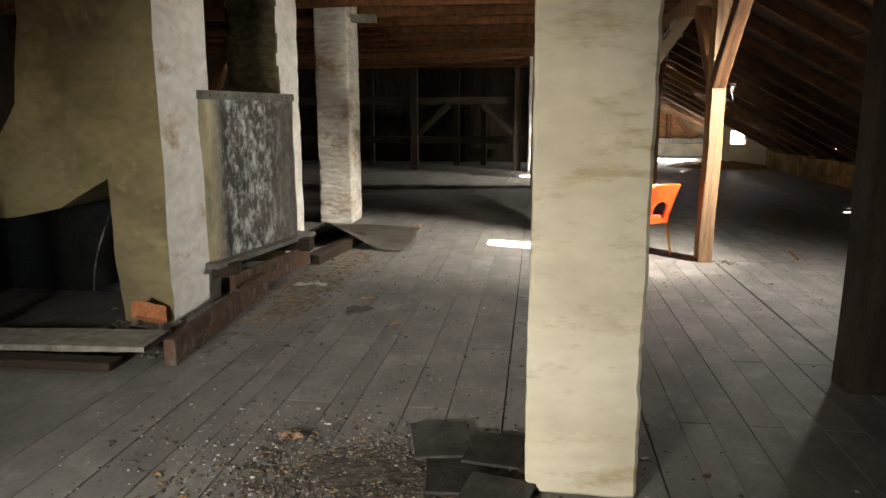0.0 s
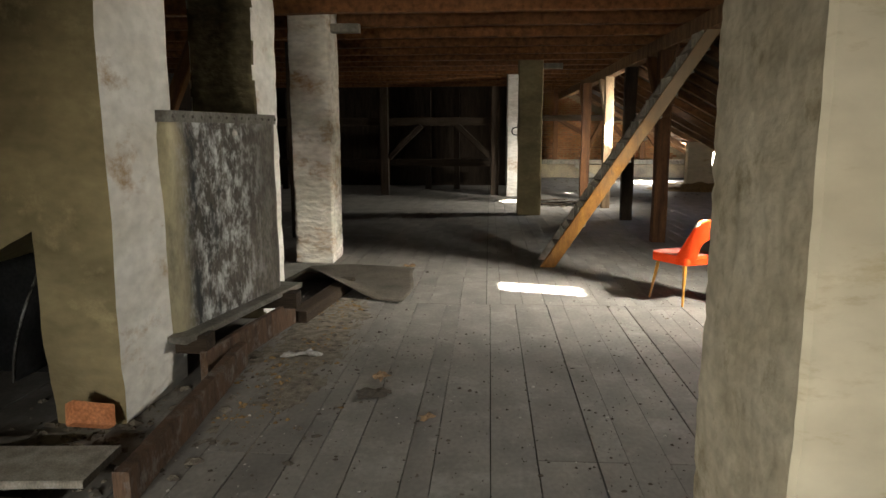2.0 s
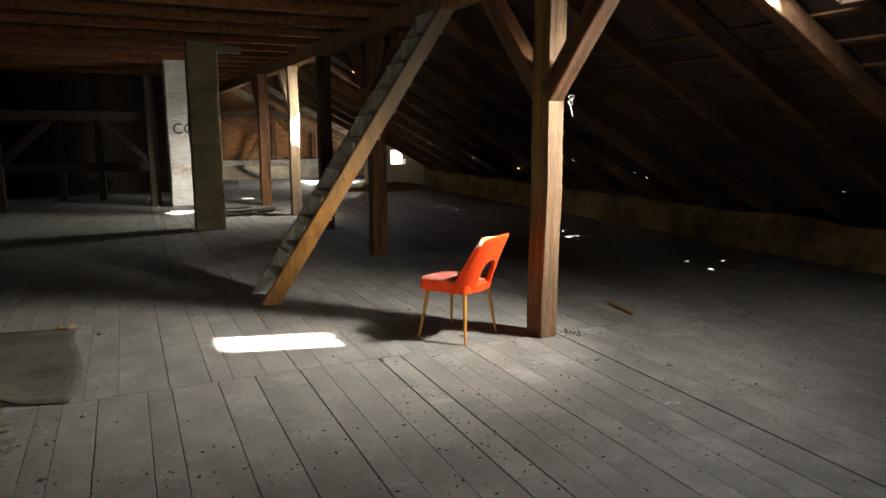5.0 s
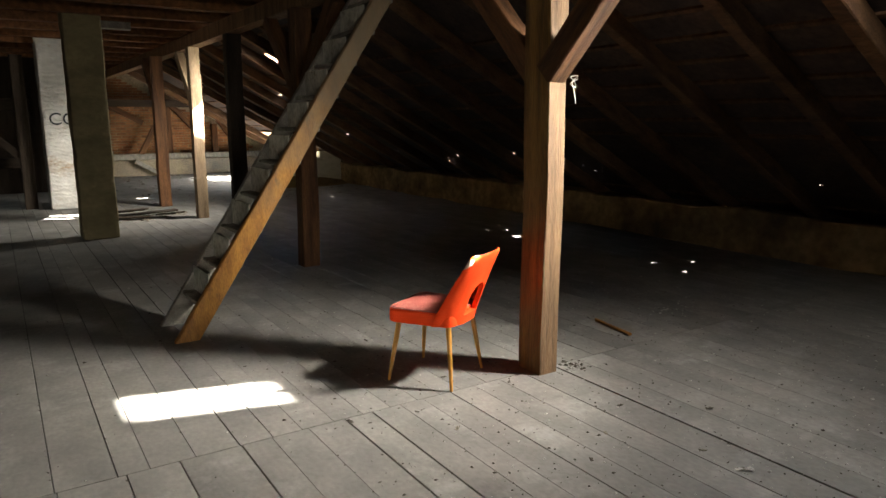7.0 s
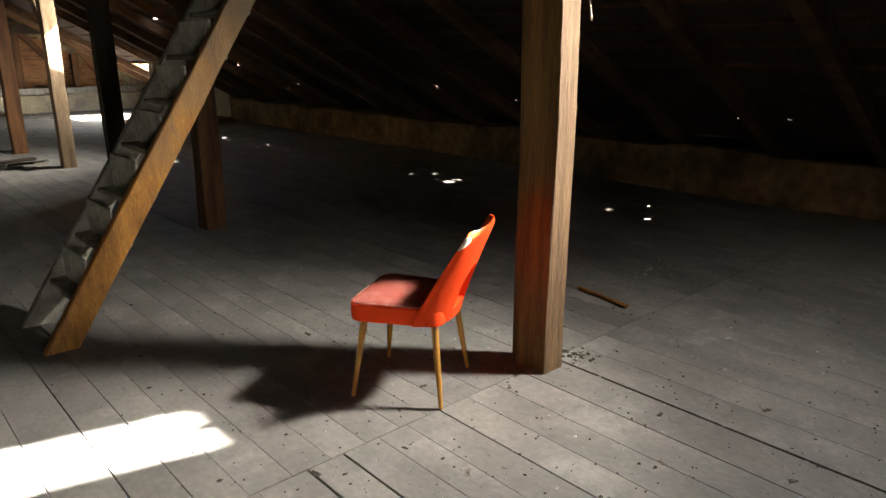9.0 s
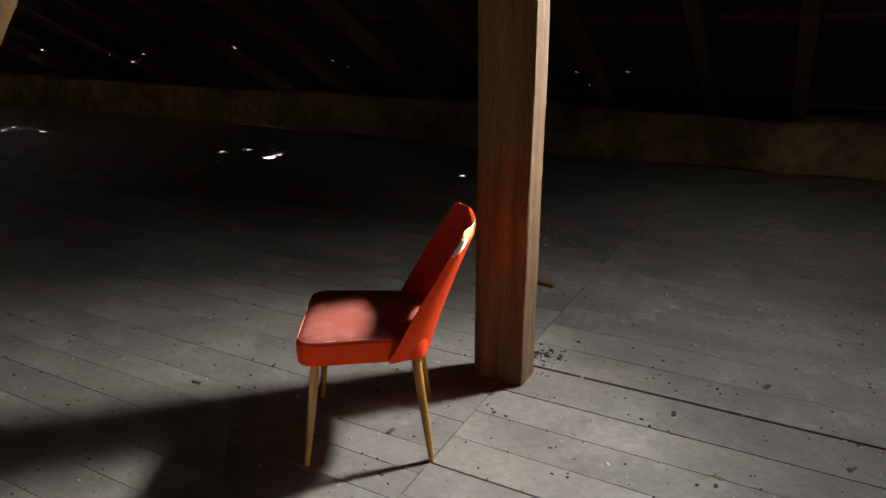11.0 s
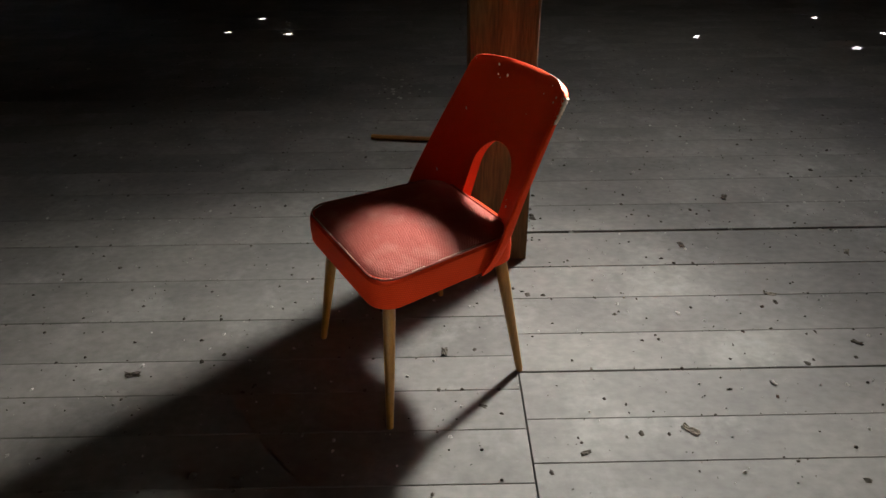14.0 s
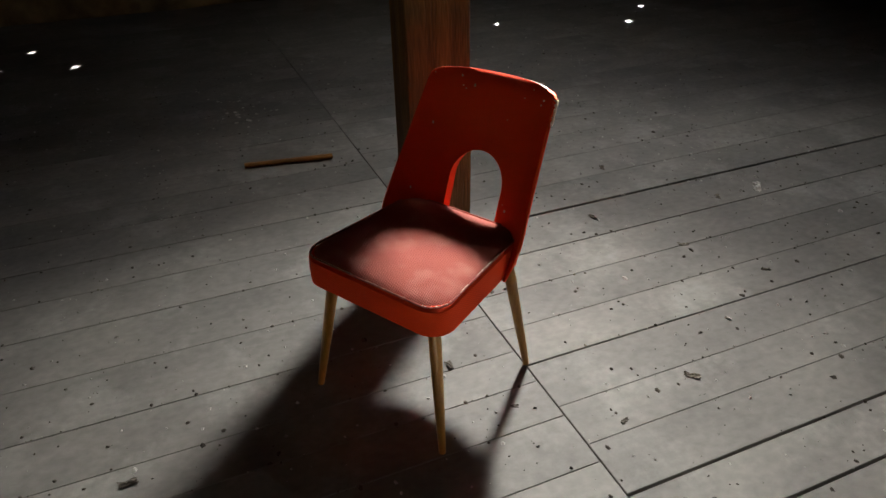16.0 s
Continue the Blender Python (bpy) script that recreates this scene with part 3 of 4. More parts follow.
# south face: shade behind the chimney and tank put into the colour
tall.data.materials.append(M_PLASTER_SHADE)
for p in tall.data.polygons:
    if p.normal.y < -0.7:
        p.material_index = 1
pillar("chimney_pillar", -0.14, 0.31, 14.42, 14.86, 3.08, M_SOOT, "square drab plastered pillar under the joists", seed=4, cuts=14, chip=0.010)
co = pillar("chimney_pillar", -0.26, 0.30, 18.3, 18.85, 3.08, M_WHITE, "white limewashed pillar with two painted black letters", seed=5, cuts=14, chip=0.010)
for cx_, cy_, cz_ in ((-2.56, 9.6, 2.86), (0.36, 14.6, 2.86)):
    tagged(timber("corbel_block", (cx_ - 0.1, cy_, cz_ - 0.05), (cx_ + 0.32, cy_, cz_ - 0.05), 0.14, 0.1, M_GREYWOOD), "short pale timber block under the beam beside a pillar", "timber block")
cu = bpy.data.curves.new("lettering", "FONT")
cu.body, cu.size, cu.extrude = "CO", 0.30, 0.002
tmp = bpy.data.objects.new("tmp", cu)
scene.collection.objects.link(tmp)
bpy.context.view_layer.update()
lm = bpy.data.meshes.new_from_object(tmp.evaluated_get(bpy.context.evaluated_depsgraph_get()))
bpy.data.objects.remove(tmp)
lm.materials.clear()
lm.materials.append(M_BLACKPAINT)
let = new("lettering", lm)
let.parent = co
let.matrix_local = pose(-0.17, 18.27, 1.50, 90, 0, 0)
tagged(let, "hand-painted black letters")

# chimney breast with its broken mouth
PROF = [(-2.66, 0.0), (-3.06, 0.0), (-3.10, 0.55), (-3.10, 1.08), (-3.28, 0.98), (-3.50, 0.86), (-3.85, 0.78), (-4.6, 0.74), (-4.6, 0.98), (-4.3, 1.15), (-3.95, 1.35), (-3.76, 1.62), (-3.68, 2.2), (-3.66, 3.08), (-2.66, 3.08)]
bbm = bmesh.new()
front = [bbm.verts.new((x, 4.62, z)) for x, z in PROF]
back = [bbm.verts.new((x, 5.40, z)) for x, z in PROF]
bbm.faces.new(front)
bbm.faces.new(back[::-1])
for i in range(len(PROF)):
    j = (i + 1) % len(PROF)
    bbm.faces.new((front[i], back[i], back[j], front[j]))
for i in range(1, 26):
    bmesh.ops.bisect_plane(bbm, geom=list(bbm.verts) + list(bbm.edges) + list(bbm.faces), plane_co=(0, 0, 2.9 * i / 26), plane_no=(0, 0, 1))
for i in range(1, 18):
    bmesh.ops.bisect_plane(bbm, geom=list(bbm.verts) + list(bbm.edges) + list(bbm.faces), plane_co=(-4.6 + 1.9 * i / 18, 0, 0), plane_no=(1, 0, 0))
for i in range(1, 7):
    bmesh.ops.bisect_plane(bbm, geom=list(bbm.verts) + list(bbm.edges) + list(bbm.faces), plane_co=(0, 4.62 + 0.78 * i / 7, 0), plane_no=(0, 1, 0))
for v in bbm.verts:
    v.co += noise.noise_vector(v.co * 2.4) * 0.014 + noise.noise_vector(v.co * 9) * 0.006
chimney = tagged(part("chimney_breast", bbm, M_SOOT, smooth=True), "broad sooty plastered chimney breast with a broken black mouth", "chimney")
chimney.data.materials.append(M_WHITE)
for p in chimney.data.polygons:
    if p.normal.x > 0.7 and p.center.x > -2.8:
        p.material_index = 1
tagged(part("flue_lining", merge(box(-4.75, -2.9, 5.42, 5.5, 0, 1.2), box(-4.75, -4.65, 4.7, 5.42, 0, 1.0)), M_SHEET, chimney), "soot-black back of the flue mouth")
# bent sheet of iron in the mouth
sb = bmesh.new()
prev = None
for i in range(15):
    a = i / 14
    px_, pz_ = -3.14 - 0.22 * math.sin(a * 1.5), 0.86 - 0.66 * a
    cur = [sb.verts.new((px_, y, pz_)) for y in (4.72, 5.2)]
    if prev:
        sb.faces.new((prev[0], prev[1], cur[1], cur[0]))
    prev = cur
sheet = tagged(part("bent_sheet", sb, M_SHEET, smooth=True), "curved black sheet of iron standing in the flue mouth", "metal sheet")
mod = sheet.modifiers.new("thick", "SOLIDIFY")
mod.thickness = 0.006
rim = part("rolled_rim", tube([(-3.14 - 0.22 * math.sin(i / 14 * 1.5), 4.715, 0.86 - 0.66 * i / 14) for i in range(15)], [0.008] * 15, 8), M_ZINC, sheet, "thin bright rolled edge", smooth=True)

# ---- low beam, tank and rubbish along the chimneys ----
tagged(timber("floor_beam", (-2.235, 3.80, 0.085), (-2.375, 5.62, 0.08), 0.075, 0.17, M_BEAM, None, jitter=0.012), "reddish brown beam lying along the floor boards", "beam")
tagged(timber("floor_beam", (-2.28, 6.70, 0.045), (-2.13, 8.05, 0.06), 0.15, 0.11, M_DARKWOOD, None, jitter=0.012), "low dark rough beam beside the metal tank", "beam")
# bearers in near-black wood: the shade under the tank is in their colour
tagged(timber("bearer", (-3.25, 5.3, 0.27), (-2.45, 5.3, 0.27), 0.14, 0.12, M_DARKWOOD), "short timber bearer under the metal tank", "timber block", "tank bearers")
tagged(timber("bearer", (-3.05, 6.45, 0.27), (-2.2, 6.45, 0.27), 0.14, 0.12, M_DARKWOOD), "short timber bearer under the metal tank", "timber block", "tank bearers")
tagged(timber("loose_board", (-5.2, 3.86, 0.05), (-2.45, 4.02, 0.08), 0.36, 0.04, M_GREYWOOD, None, jitter=0.008), "dusty grey loose board lying before the chimney", "board")
tagged(timber("loose_board", (-5.2, 3.62, 0.03), (-2.55, 3.70, 0.03), 0.14, 0.05, M_DARKWOOD, None, jitter=0.008), "dark narrow board on the floor before the chimney", "board")
tagged(timber("wooden_stake", (-3.75, 3.72, 0.0), (-3.86, 4.0, 1.0), 0.08, 0.06, M_TIMBER), "thin brown stake leaning before the chimney", "stake")

tagged(timber("under_board", (-2.47, 5.22, 0.13), (-2.30, 6.62, 0.13), 0.05, 0.20, M_BEAM, None, jitter=0.008), "reddish brown board set on edge under the metal tank", "board")
tank_m = pose(-2.49, 5.92, 0.335, 0, 0, -9.8)
tank = empty("metal_tank", "tall mottled galvanised sheet-metal tank on timber bearers", "tank", m=tank_m)
TL, TW, TH, TR = 1.5, 0.72, 1.38, 0.13


def rounded(x0, x1, y0, y1, r, n=7):
    pts = []
    for cx, cy, a0 in ((x1 - r, y0 + r, -90), (x1 - r, y1 - r, 0), (x0 + r, y1 - r, 90), (x0 + r, y0 + r, 180)):
        for k in range(n + 1):
            a = radians(a0 + 90 * k / n)
            pts.append((cx + r * math.cos(a), cy + r * math.sin(a)))
    return pts


def ring_wall(pts, z0, z1, rows, wobble=0.0, cap_low=True):
    bm = bmesh.new()
    rings = []
    for i in range(rows + 1):
        z = z0 + (z1 - z0) * i / rows
        rings.append([bm.verts.new((x + noise.noise(Vector((x * 3, y * 3, z * 2.5))) * wobble, y, z)) for x, y in pts])
    for a, b in zip(rings, rings[1:]):
        for k in range(len(pts)):
            bm.faces.new((a[k], a[(k + 1) % len(pts)], b[(k + 1) % len(pts)], b[k]))
    if cap_low:
        bm.faces.new(rings[0][::-1])
    return bm


shell = part("shell", ring_wall(rounded(-TW, 0.0, -TL / 2, TL / 2, TR), 0, TH, 14, 0.02), M_TANK, tank, smooth=True)
mod = shell.modifiers.new("thick", "SOLIDIFY")
mod.thickness = 0.004
rimb = part("top_rim", ring_wall(rounded(-TW - 0.012, 0.012, -TL / 2 - 0.012, TL / 2 + 0.012, TR), TH - 0.06, TH + 0.01, 1, cap_low=False), M_DULL, tank, "riveted grey rim band")
mod = rimb.modifiers.new("thick", "SOLIDIFY")
mod.thickness = 0.016
part("base_flange", box(-TW - 0.05, 0.10, -TL / 2 - 0.05, TL / 2 + 0.10, -0.03, 0.012, 0.006), M_DULL, tank, "bent bottom flange with a pale edge")
rv = bmesh.new()
bmesh.ops.create_uvsphere(rv, u_segments=8, v_segments=5, radius=0.012)
rivet_mesh = mesh_of(rv, "rivet", M_DULL)
for k in range(14):
    r_ = new("rivet", rivet_mesh)
    r_.parent = tank
    r_.location = (0.014, -TL / 2 + 0.1 + k * 0.1, TH - 0.025)
pb = bmesh.new()
bmesh.ops.create_uvsphere(pb, u_segments=10, v_segments=6, radius=0.025)
part("plug", pb, M_CHIP_W, tank, "small pale plug near the rim", smooth=True).location = (0.005, 0.05, TH - 0.13)

# loose orange brick leaning by the chimney
tagged(part("loose_brick", box(-0.125, 0.125, -0.06, 0.06, -0.033, 0.033, 0.006, cuts=12, jitter=0.004), M_BRICK_NEW), "bright orange brick leaning against the chimney foot", "brick").matrix_world = pose(-2.75, 4.44, 0.14, 58, 24, 62)

# felt sheet with a curled edge
fb_ = bmesh.new()
NX, NY = 26, 22
g = {}
for i in range(NX + 1):
    for j in range(NY + 1):
        u, v = i / NX, j / NY
        x_ = -2.75 + 1.25 * u + 0.05 * math.sin(v * 5)
        y_ = 7.50 + 1.62 * v + 0.10 * math.sin(u * 4)
        z_ = 0.012 + 0.015 * noise.noise(Vector((x_ * 2, y_ * 2, 0))) ** 2
        curl = max(0.0, 1 - v * 2.0) * max(0.0, 1 - abs(u - 0.28) * 1.9)
        z_ += 0.30 * curl ** 1.2
        g[i, j] = fb_.verts.new((x_, y_, z_))
for i in range(NX):
    for j in range(NY):
        fb_.faces.new((g[i, j], g[i + 1, j], g[i + 1, j + 1], g[i, j + 1]))
felt = tagged(part("felt_sheet", fb_, M_FELT, smooth=True), "grey roofing felt sheet curling up from the boards", "felt sheet")
mod = felt.modifiers.new("thick", "SOLIDIFY")
mod.thickness, mod.offset = 0.006, 1

# ---- ladder ----
ladder = empty("ladder", "steep honey-coloured wooden ladder stair leaning on the purlin", "ladder", m=Matrix.Translation((0.055, 9.27, 0)))
RISE, RUN, WIDE = 2.84, 1.87, 0.176


def stringer_bm(y0, y1, seed):
    """A plank on edge, cut level at the floor, its long arrises rounded and worn."""
    bm = bmesh.new()
    prof = []
    for cx, cy, a0 in ((1, 1, 0), (0, 1, 90), (0, 0, 180), (1, 0, 270)):
        for k in range(4):
            a = radians(a0 + 30 * k)
            r = 0.014
            prof.append(((WIDE - r if cx else r) + r * math.cos(a), (y1 - r if cy else y0 + r) + r * math.sin(a)))
    rings = []
    for i in range(41):
        z = RISE * i / 40
        o = -0.127 + RUN / RISE * z
        wear = 0.5 * noise.noise(Vector((seed, z * 3.1, 0))) + 0.3 * noise.noise(Vector((seed, z * 11, 4)))
        shrink = 1 - 0.06 * z / RISE + 0.05 * wear
        rings.append([bm.verts.new((o + x * shrink, y + 0.006 * noise.noise(Vector((seed, z * 1.3, 9))), z)) for x, y in prof])
    for p, q in zip(rings, rings[1:]):
        for k in range(len(prof)):
            bm.faces.new((p[k], p[(k + 1) % len(prof)], q[(k + 1) % len(prof)], q[k]))
    bm.faces.new(rings[0][::-1])
    bm.faces.new(rings[-1])
    return bm


part("stringer", stringer_bm(-0.032, 0.032, 3.0), M_LADDER, ladder, smooth=True)
part("stringer", stringer_bm(0.472, 0.532, 8.0), M_GREYWOOD, ladder, "grey weathered stringer", smooth=True)
for k in range(1, 11):
    z_ = 0.25 * k
    bm = box(-0.115, 0.075, 0.028, 0.476, -0.016, 0.016, 0.007, cuts=18)
    for v in bm.verts:
        if v.co.x < -0.05:
            v.co.z -= 0.010 * max(0.0, 0.3 + noise.noise(Vector((v.co.y * 6, k * 3.7, 1)))) * (v.co.z > 0)
            v.co.x += 0.016 * max(0.0, noise.noise(Vector((v.co.y * 5, k * 2.3, 6))))
    t_ = part("tread", bm, M_TREAD, ladder, smooth=True)
    t_.location = (RUN / RISE * z_, 0, z_)
    r_ = part("riser", box(-0.022, -0.008, 0.036, 0.470, 0.014, 0.205, 0.003, cuts=10, jitter=0.003, seed=k), M_RISER, ladder)
    r_.location = t_.location

# ---- chair ----
chair = empty("chair", "red upholstered chair with arched backrest hole and torn corner", "chair", m=pose(1.178, 7.730, 0, 0, 0, 30.5))


def blend(pts, z):
    return [(x, y, z) for x, y in pts]


def loft(rings, cap=True):
    bm = bmesh.new()
    rr_ = [[bm.verts.new(p) for p in r] for r in rings]
    n = len(rr_[0])
    for a, b in zip(rr_, rr_[1:]):
        for k in range(n):
            bm.faces.new((a[k], a[(k + 1) % n], b[(k + 1) % n], b[k]))
    if cap:
        bm.faces.new(rr_[0][::-1])
        bm.faces.new(rr_[-1])
    return bm


def seat_outline(hw_f, hw_b, yf, yb, r, grow=0.0, n=6):
    pts = []
    for cx, cy, a0, s in ((hw_b - r, yb + r, -90, 1), (hw_f - r, yf - r, 0, 1), (-hw_f + r, yf - r, 90, 1), (-hw_b + r, yb + r, 180, 1)):
        for k in range(n + 1):
            a = radians(a0 + 90 * k / n)
            pts.append((cx + (r + grow) * math.cos(a), cy + (r + grow) * math.sin(a)))
    return pts


SO = dict(hw_f=0.225, hw_b=0.20, yf=0.225, yb=-0.205, r=0.06)
seat = part("seat", loft([blend(seat_outline(**SO, grow=-0.012), 0.372), blend(seat_outline(**SO), 0.378), blend(seat_outline(**SO, grow=0.002), 0.415), blend(seat_outline(**SO), 0.448), blend(seat_outline(**SO, grow=-0.012), 0.458)]), M_RED, chair, smooth=True)
cush = []
for grow, z in ((-0.010, 0.450), (-0.010, 0.457), (-0.016, 0.463), (-0.03, 0.468), (-0.07, 0.474), (-0.13, 0.478)):
    sc = [(x * (1 + grow / 0.22), y * (1 + grow / 0.22), z) for x, y in seat_outline(**SO)]
    cush.append(sc)
part("seat_pad", loft(cush), M_SEAT, seat, "faded dusty red seat cloth", smooth=True)
pip = [(x, y, 0.459) for x, y in seat_outline(**SO, grow=-0.006)]
part("seat_piping", tube(pip + pip[:1], [0.0032] * (len(pip) + 1), 6), M_SEAT, seat, "red corded edge", smooth=True)

# threadbare front edge of the seat: short pale broken threads
loop = [Vector(p) for p in pip + pip[:1]]
dense = [loop[i].lerp(loop[i + 1], k / 8) for i in range(9, 26) for k in range(8)]
rnd = random.Random(8)
threads = []
i = 0
while i < len(dense) - 5:
    n_ = rnd.randint(2, 5)
    lift = Vector((0, 0, 0.0026))
    threads.append(tube([p + lift + Vector((rnd.uniform(-1, 1), rnd.uniform(-1, 1), 0)) * 0.0012 for p in dense[i:i + n_]], [0.0009 + 0.0009 * rnd.random()] * n_, 5))
    i += n_ + rnd.randint(0, 5)
tagged(part("worn_threads", merge(*threads), M_FOAM, seat), "pale frayed threads along the front edge", kind="stuff")
wear = []
for k in range(16):
    u, v = rnd.uniform(-0.9, 0.95), rnd.choice((rnd.uniform(0.88, 0.975), rnd.uniform(0.2, 0.97)))
    wear.append((u, v, rnd.uniform(0.0015, 0.004)))

# backrest: a curved, leaning shell with an arched hole at its foot
NU, NV = 76, 76
ZB, ZT = 0.375, 0.815
HOLE_X = -0.009


def half_width(v):
    w = 0.240 - 0.040 * v
    if v < 0.25:
        w -= 0.024 * (1 - v / 0.25) ** 2
    if v > 0.93:
        q = (v - 0.93) / 0.07
        w -= 0.03 * (1 - math.sqrt(max(0.0, 1 - q * q)))
    return w


def back_point(u, v, side):
    hw = half_width(v)
    x_ = u * hw + 0.001
    z_ = ZB + (ZT - ZB) * v
    z_ -= 0.004 * u * u * v
    yb_ = -0.205 - 0.165 * v ** 1.15 + (0.125 - 0.085 * v) * abs(u) ** 3.2
    th = 0.036 - 0.010 * v
    edge = max(abs(u), v)
    round_ = math.sqrt(max(0.0, 1 - max(0.0, (edge - 0.9) / 0.1) ** 2)) * 0.85 + 0.15
    return Vector((x_, yb_ + side * th * 0.5 * round_, z_))


def in_hole(u, v):
    x_, z_ = u * half_width(v) - HOLE_X, ZB + (ZT - ZB) * v
    top, hw, low = 0.622, 0.088, 0.432
    if z_ < low:
        return False
    if z_ < top - hw:
        return abs(x_) < hw
    return x_ * x_ + (z_ - (top - hw)) ** 2 < hw * hw


def snap_hole(u, v):
    """Draw a grid point that lies by the hole's rim onto it."""
    x_, z_ = u * half_width(v) - HOLE_X, ZB + (ZT - ZB) * v
    hw, cz = 0.088, 0.534
    if z_ >= cz:
        d = math.hypot(x_, z_ - cz)
        if abs(d - hw) < 0.0040 and d > 0:
            x_, z_ = x_ * hw / d, cz + (z_ - cz) * hw / d
    elif z_ > 0.436 and abs(abs(x_) - hw) < 0.0040:
        x_ = math.copysign(hw, x_)
    v2 = (z_ - ZB) / (ZT - ZB)
    return (x_ + HOLE_X) / half_width(v2), v2


bk = bmesh.new()
vf, vb = {}, {}
for i in range(NU + 1):
    for j in range(NV + 1):
        u, v = snap_hole(-1 + 2 * i / NU, j / NV)
        vf[i, j] = bk.verts.new(back_point(u, v, 1))
        vb[i, j] = bk.verts.new(back_point(u, v, -1))
cells = {(i, j) for i in range(NU) for j in range(NV) if not in_hole(-1 + 2 * (i + 0.5) / NU, (j + 0.5) / NV)}
for i, j in cells:
    c = ((i, j), (i + 1, j), (i + 1, j + 1), (i, j + 1))
    bk.faces.new([vf[k] for k in c])
    bk.faces.new([vb[k] for k in reversed(c)])
    for (di, dj), (a, b) in (((0, -1), (0, 1)), ((1, 0), (1, 2)), ((0, 1), (2, 3)), ((-1, 0), (3, 0))):
        if (i + di, j + dj) not in cells:
            bk.faces.new((vf[c[a]], vb[c[a]], vb[c[b]], vf[c[b]]))
bmesh.ops.delete(bk, geom=[v for v in bk.verts if not v.link_faces], context="VERTS")
back = part("backrest", bk, M_RED, chair, smooth=True)
# torn upper corner with wadding showing
tb = bmesh.new()
rows_ = []
for j in range(19):
    v = 0.83 + 0.135 * j / 18
    reach = 0.13 * min(1.0, j / 9) * (0.75 + 0.5 * noise.noise(Vector((j * 0.7, 3, 1))))
    reach *= 1.0 if j < 15 else (18 - j) / 4 + 0.1
    ring = []
    for k in range(9):
        q = k / 8
        u, side = (-0.965 - 0.035 * q / 0.4, 1 - 2 * q / 0.4 * 0.5) if q < 0.4 else (-1 + reach * (q - 0.4) / 0.6, -1)
        p = back_point(u, v, side)
        rise = 0.004 * math.sin(math.pi * min(1.0, q + 0.08)) + 0.002 * noise.noise(Vector((j * 0.9, k * 1.1, 7)))
        ring.append(tb.verts.new(p + Vector((-1, 0.15 - 0.6 * (side < 0), 0.1)).normalized() * max(rise, -0.001)))
    rows_.append(ring)
for a, b in zip(rows_, rows_[1:]):
    for k in range(8):
        tb.faces.new((a[k], a[k + 1], b[k + 1], b[k]))
nicks = []
for u, v, r_ in wear:
    if in_hole(u, v):
        continue
    nb = bmesh.new()
    bmesh.ops.create_uvsphere(nb, u_segments=6, v_segments=4, radius=r_)
    bmesh.ops.transform(nb, matrix=Matrix.Translation(back_point(u, v, 1)) @ Matrix.Diagonal((1.0, 0.4, 1.6, 1.0)), verts=nb.verts)
    nicks.append(nb)
tagged(part("nicks", merge(*nicks), M_FOAM, back), "small pale nicks in the red cloth", kind="stuff")
part("torn_corner", tb, M_FOAM, back, "pale wadding showing through torn cloth", smooth=True)
rim = [back_point(-0.95 + 0.62 * k / 30, 1.0, -0.3) + Vector((0, 0, 0.0015 * noise.noise(Vector((k * 0.8, 0, 5))))) for k in range(31)]
part("worn_edge", tube(rim, [0.0035 * (1 - k / 34) * (0.8 + 0.5 * noise.noise(Vector((k * 1.3, 2, 2)))) for k in range(31)], 6), M_FOAM, back, "threadbare pale top edge", smooth=True)
for sx_, sy_, back_leg in ((-1, 1, 0), (1, 1, 0), (-1, -1, 1), (1, -1, 1)):
    top = Vector((sx_ * 0.165, sy_ * 0.165, 0.385))
    foot = Vector((sx_ * 0.222, sy_ * 0.213, 0.0))
    pts = [top.lerp(foot, k / 6) for k in range(7)]
    leg = part("leg", tube(pts, [0.0165, 0.0165, 0.0155, 0.0145, 0.013, 0.0115, 0.0095], 14), M_VARNISH, chair, smooth=True)

# ---- far end: timber frame, brick, rubble ----
parapet = tagged(part("parapet_wall", box(1.0, 6.4, 25.55, 25.95, 0.0, 0.46, 0.02, cuts=1.5, jitter=0.02), M_MORTAR), "low pale rubble wall under the gable frame", "wall", kind="structure")
frame_ = empty("gable_frame", "brown timber frame with rail and braces before the brick gable", "timber frame", m=Matrix.Translation((0, 25.6, 0)))
timber("rail", (0.8, 0, 0.55), (6.0, 0, 0.55), 0.2, 0.16, M_GREYWOOD, frame_)
timber("collar", (0.8, 0, 2.05), (4.2, 0, 2.05), 0.2, 0.2, M_DARKWOOD, frame_)
for x_ in (1.6, 3.3, 4.6):
    timber("stud", (x_, 0.05, 0.62), (x_, 0.05, roof_z(x_) - 0.2), 0.16, 0.16, M_TIMBER, frame_)
for a_, b_ in (((2.5, 0.62), (3.2, 1.9)), ((4.1, 1.2), (3.4, 2.0)), ((2.6, 1.5), (1.7, 2.0)), ((5.4, 0.62), (4.7, 1.6))):
    timber("brace", (a_[0], -0.02, a_[1]), (b_[0], -0.02, b_[1]), 0.12, 0.14, M_TIMBER, frame_)
timber("strut", (2.3, -0.16, 0.44), (2.95, -0.16, 0.05), 0.1, 0.12, M_GREYWOOD, frame_)
tagged(part("dormer_cheek", merge(box(4.70, 5.36, 20.4, 20.65, 0.0, 1.30, 0.01, cuts=6, jitter=0.012), box(5.77, 6.34, 20.4, 20.65, 0.0, 0.80, 0.01, cuts=6, jitter=0.012),
                                  box(5.36, 5.77, 20.4, 20.65, 0.0, 0.66, 0.01, cuts=6, jitter=0.012)), M_PLASTER), "cream plastered masonry pier with a bright opening", "masonry pier")
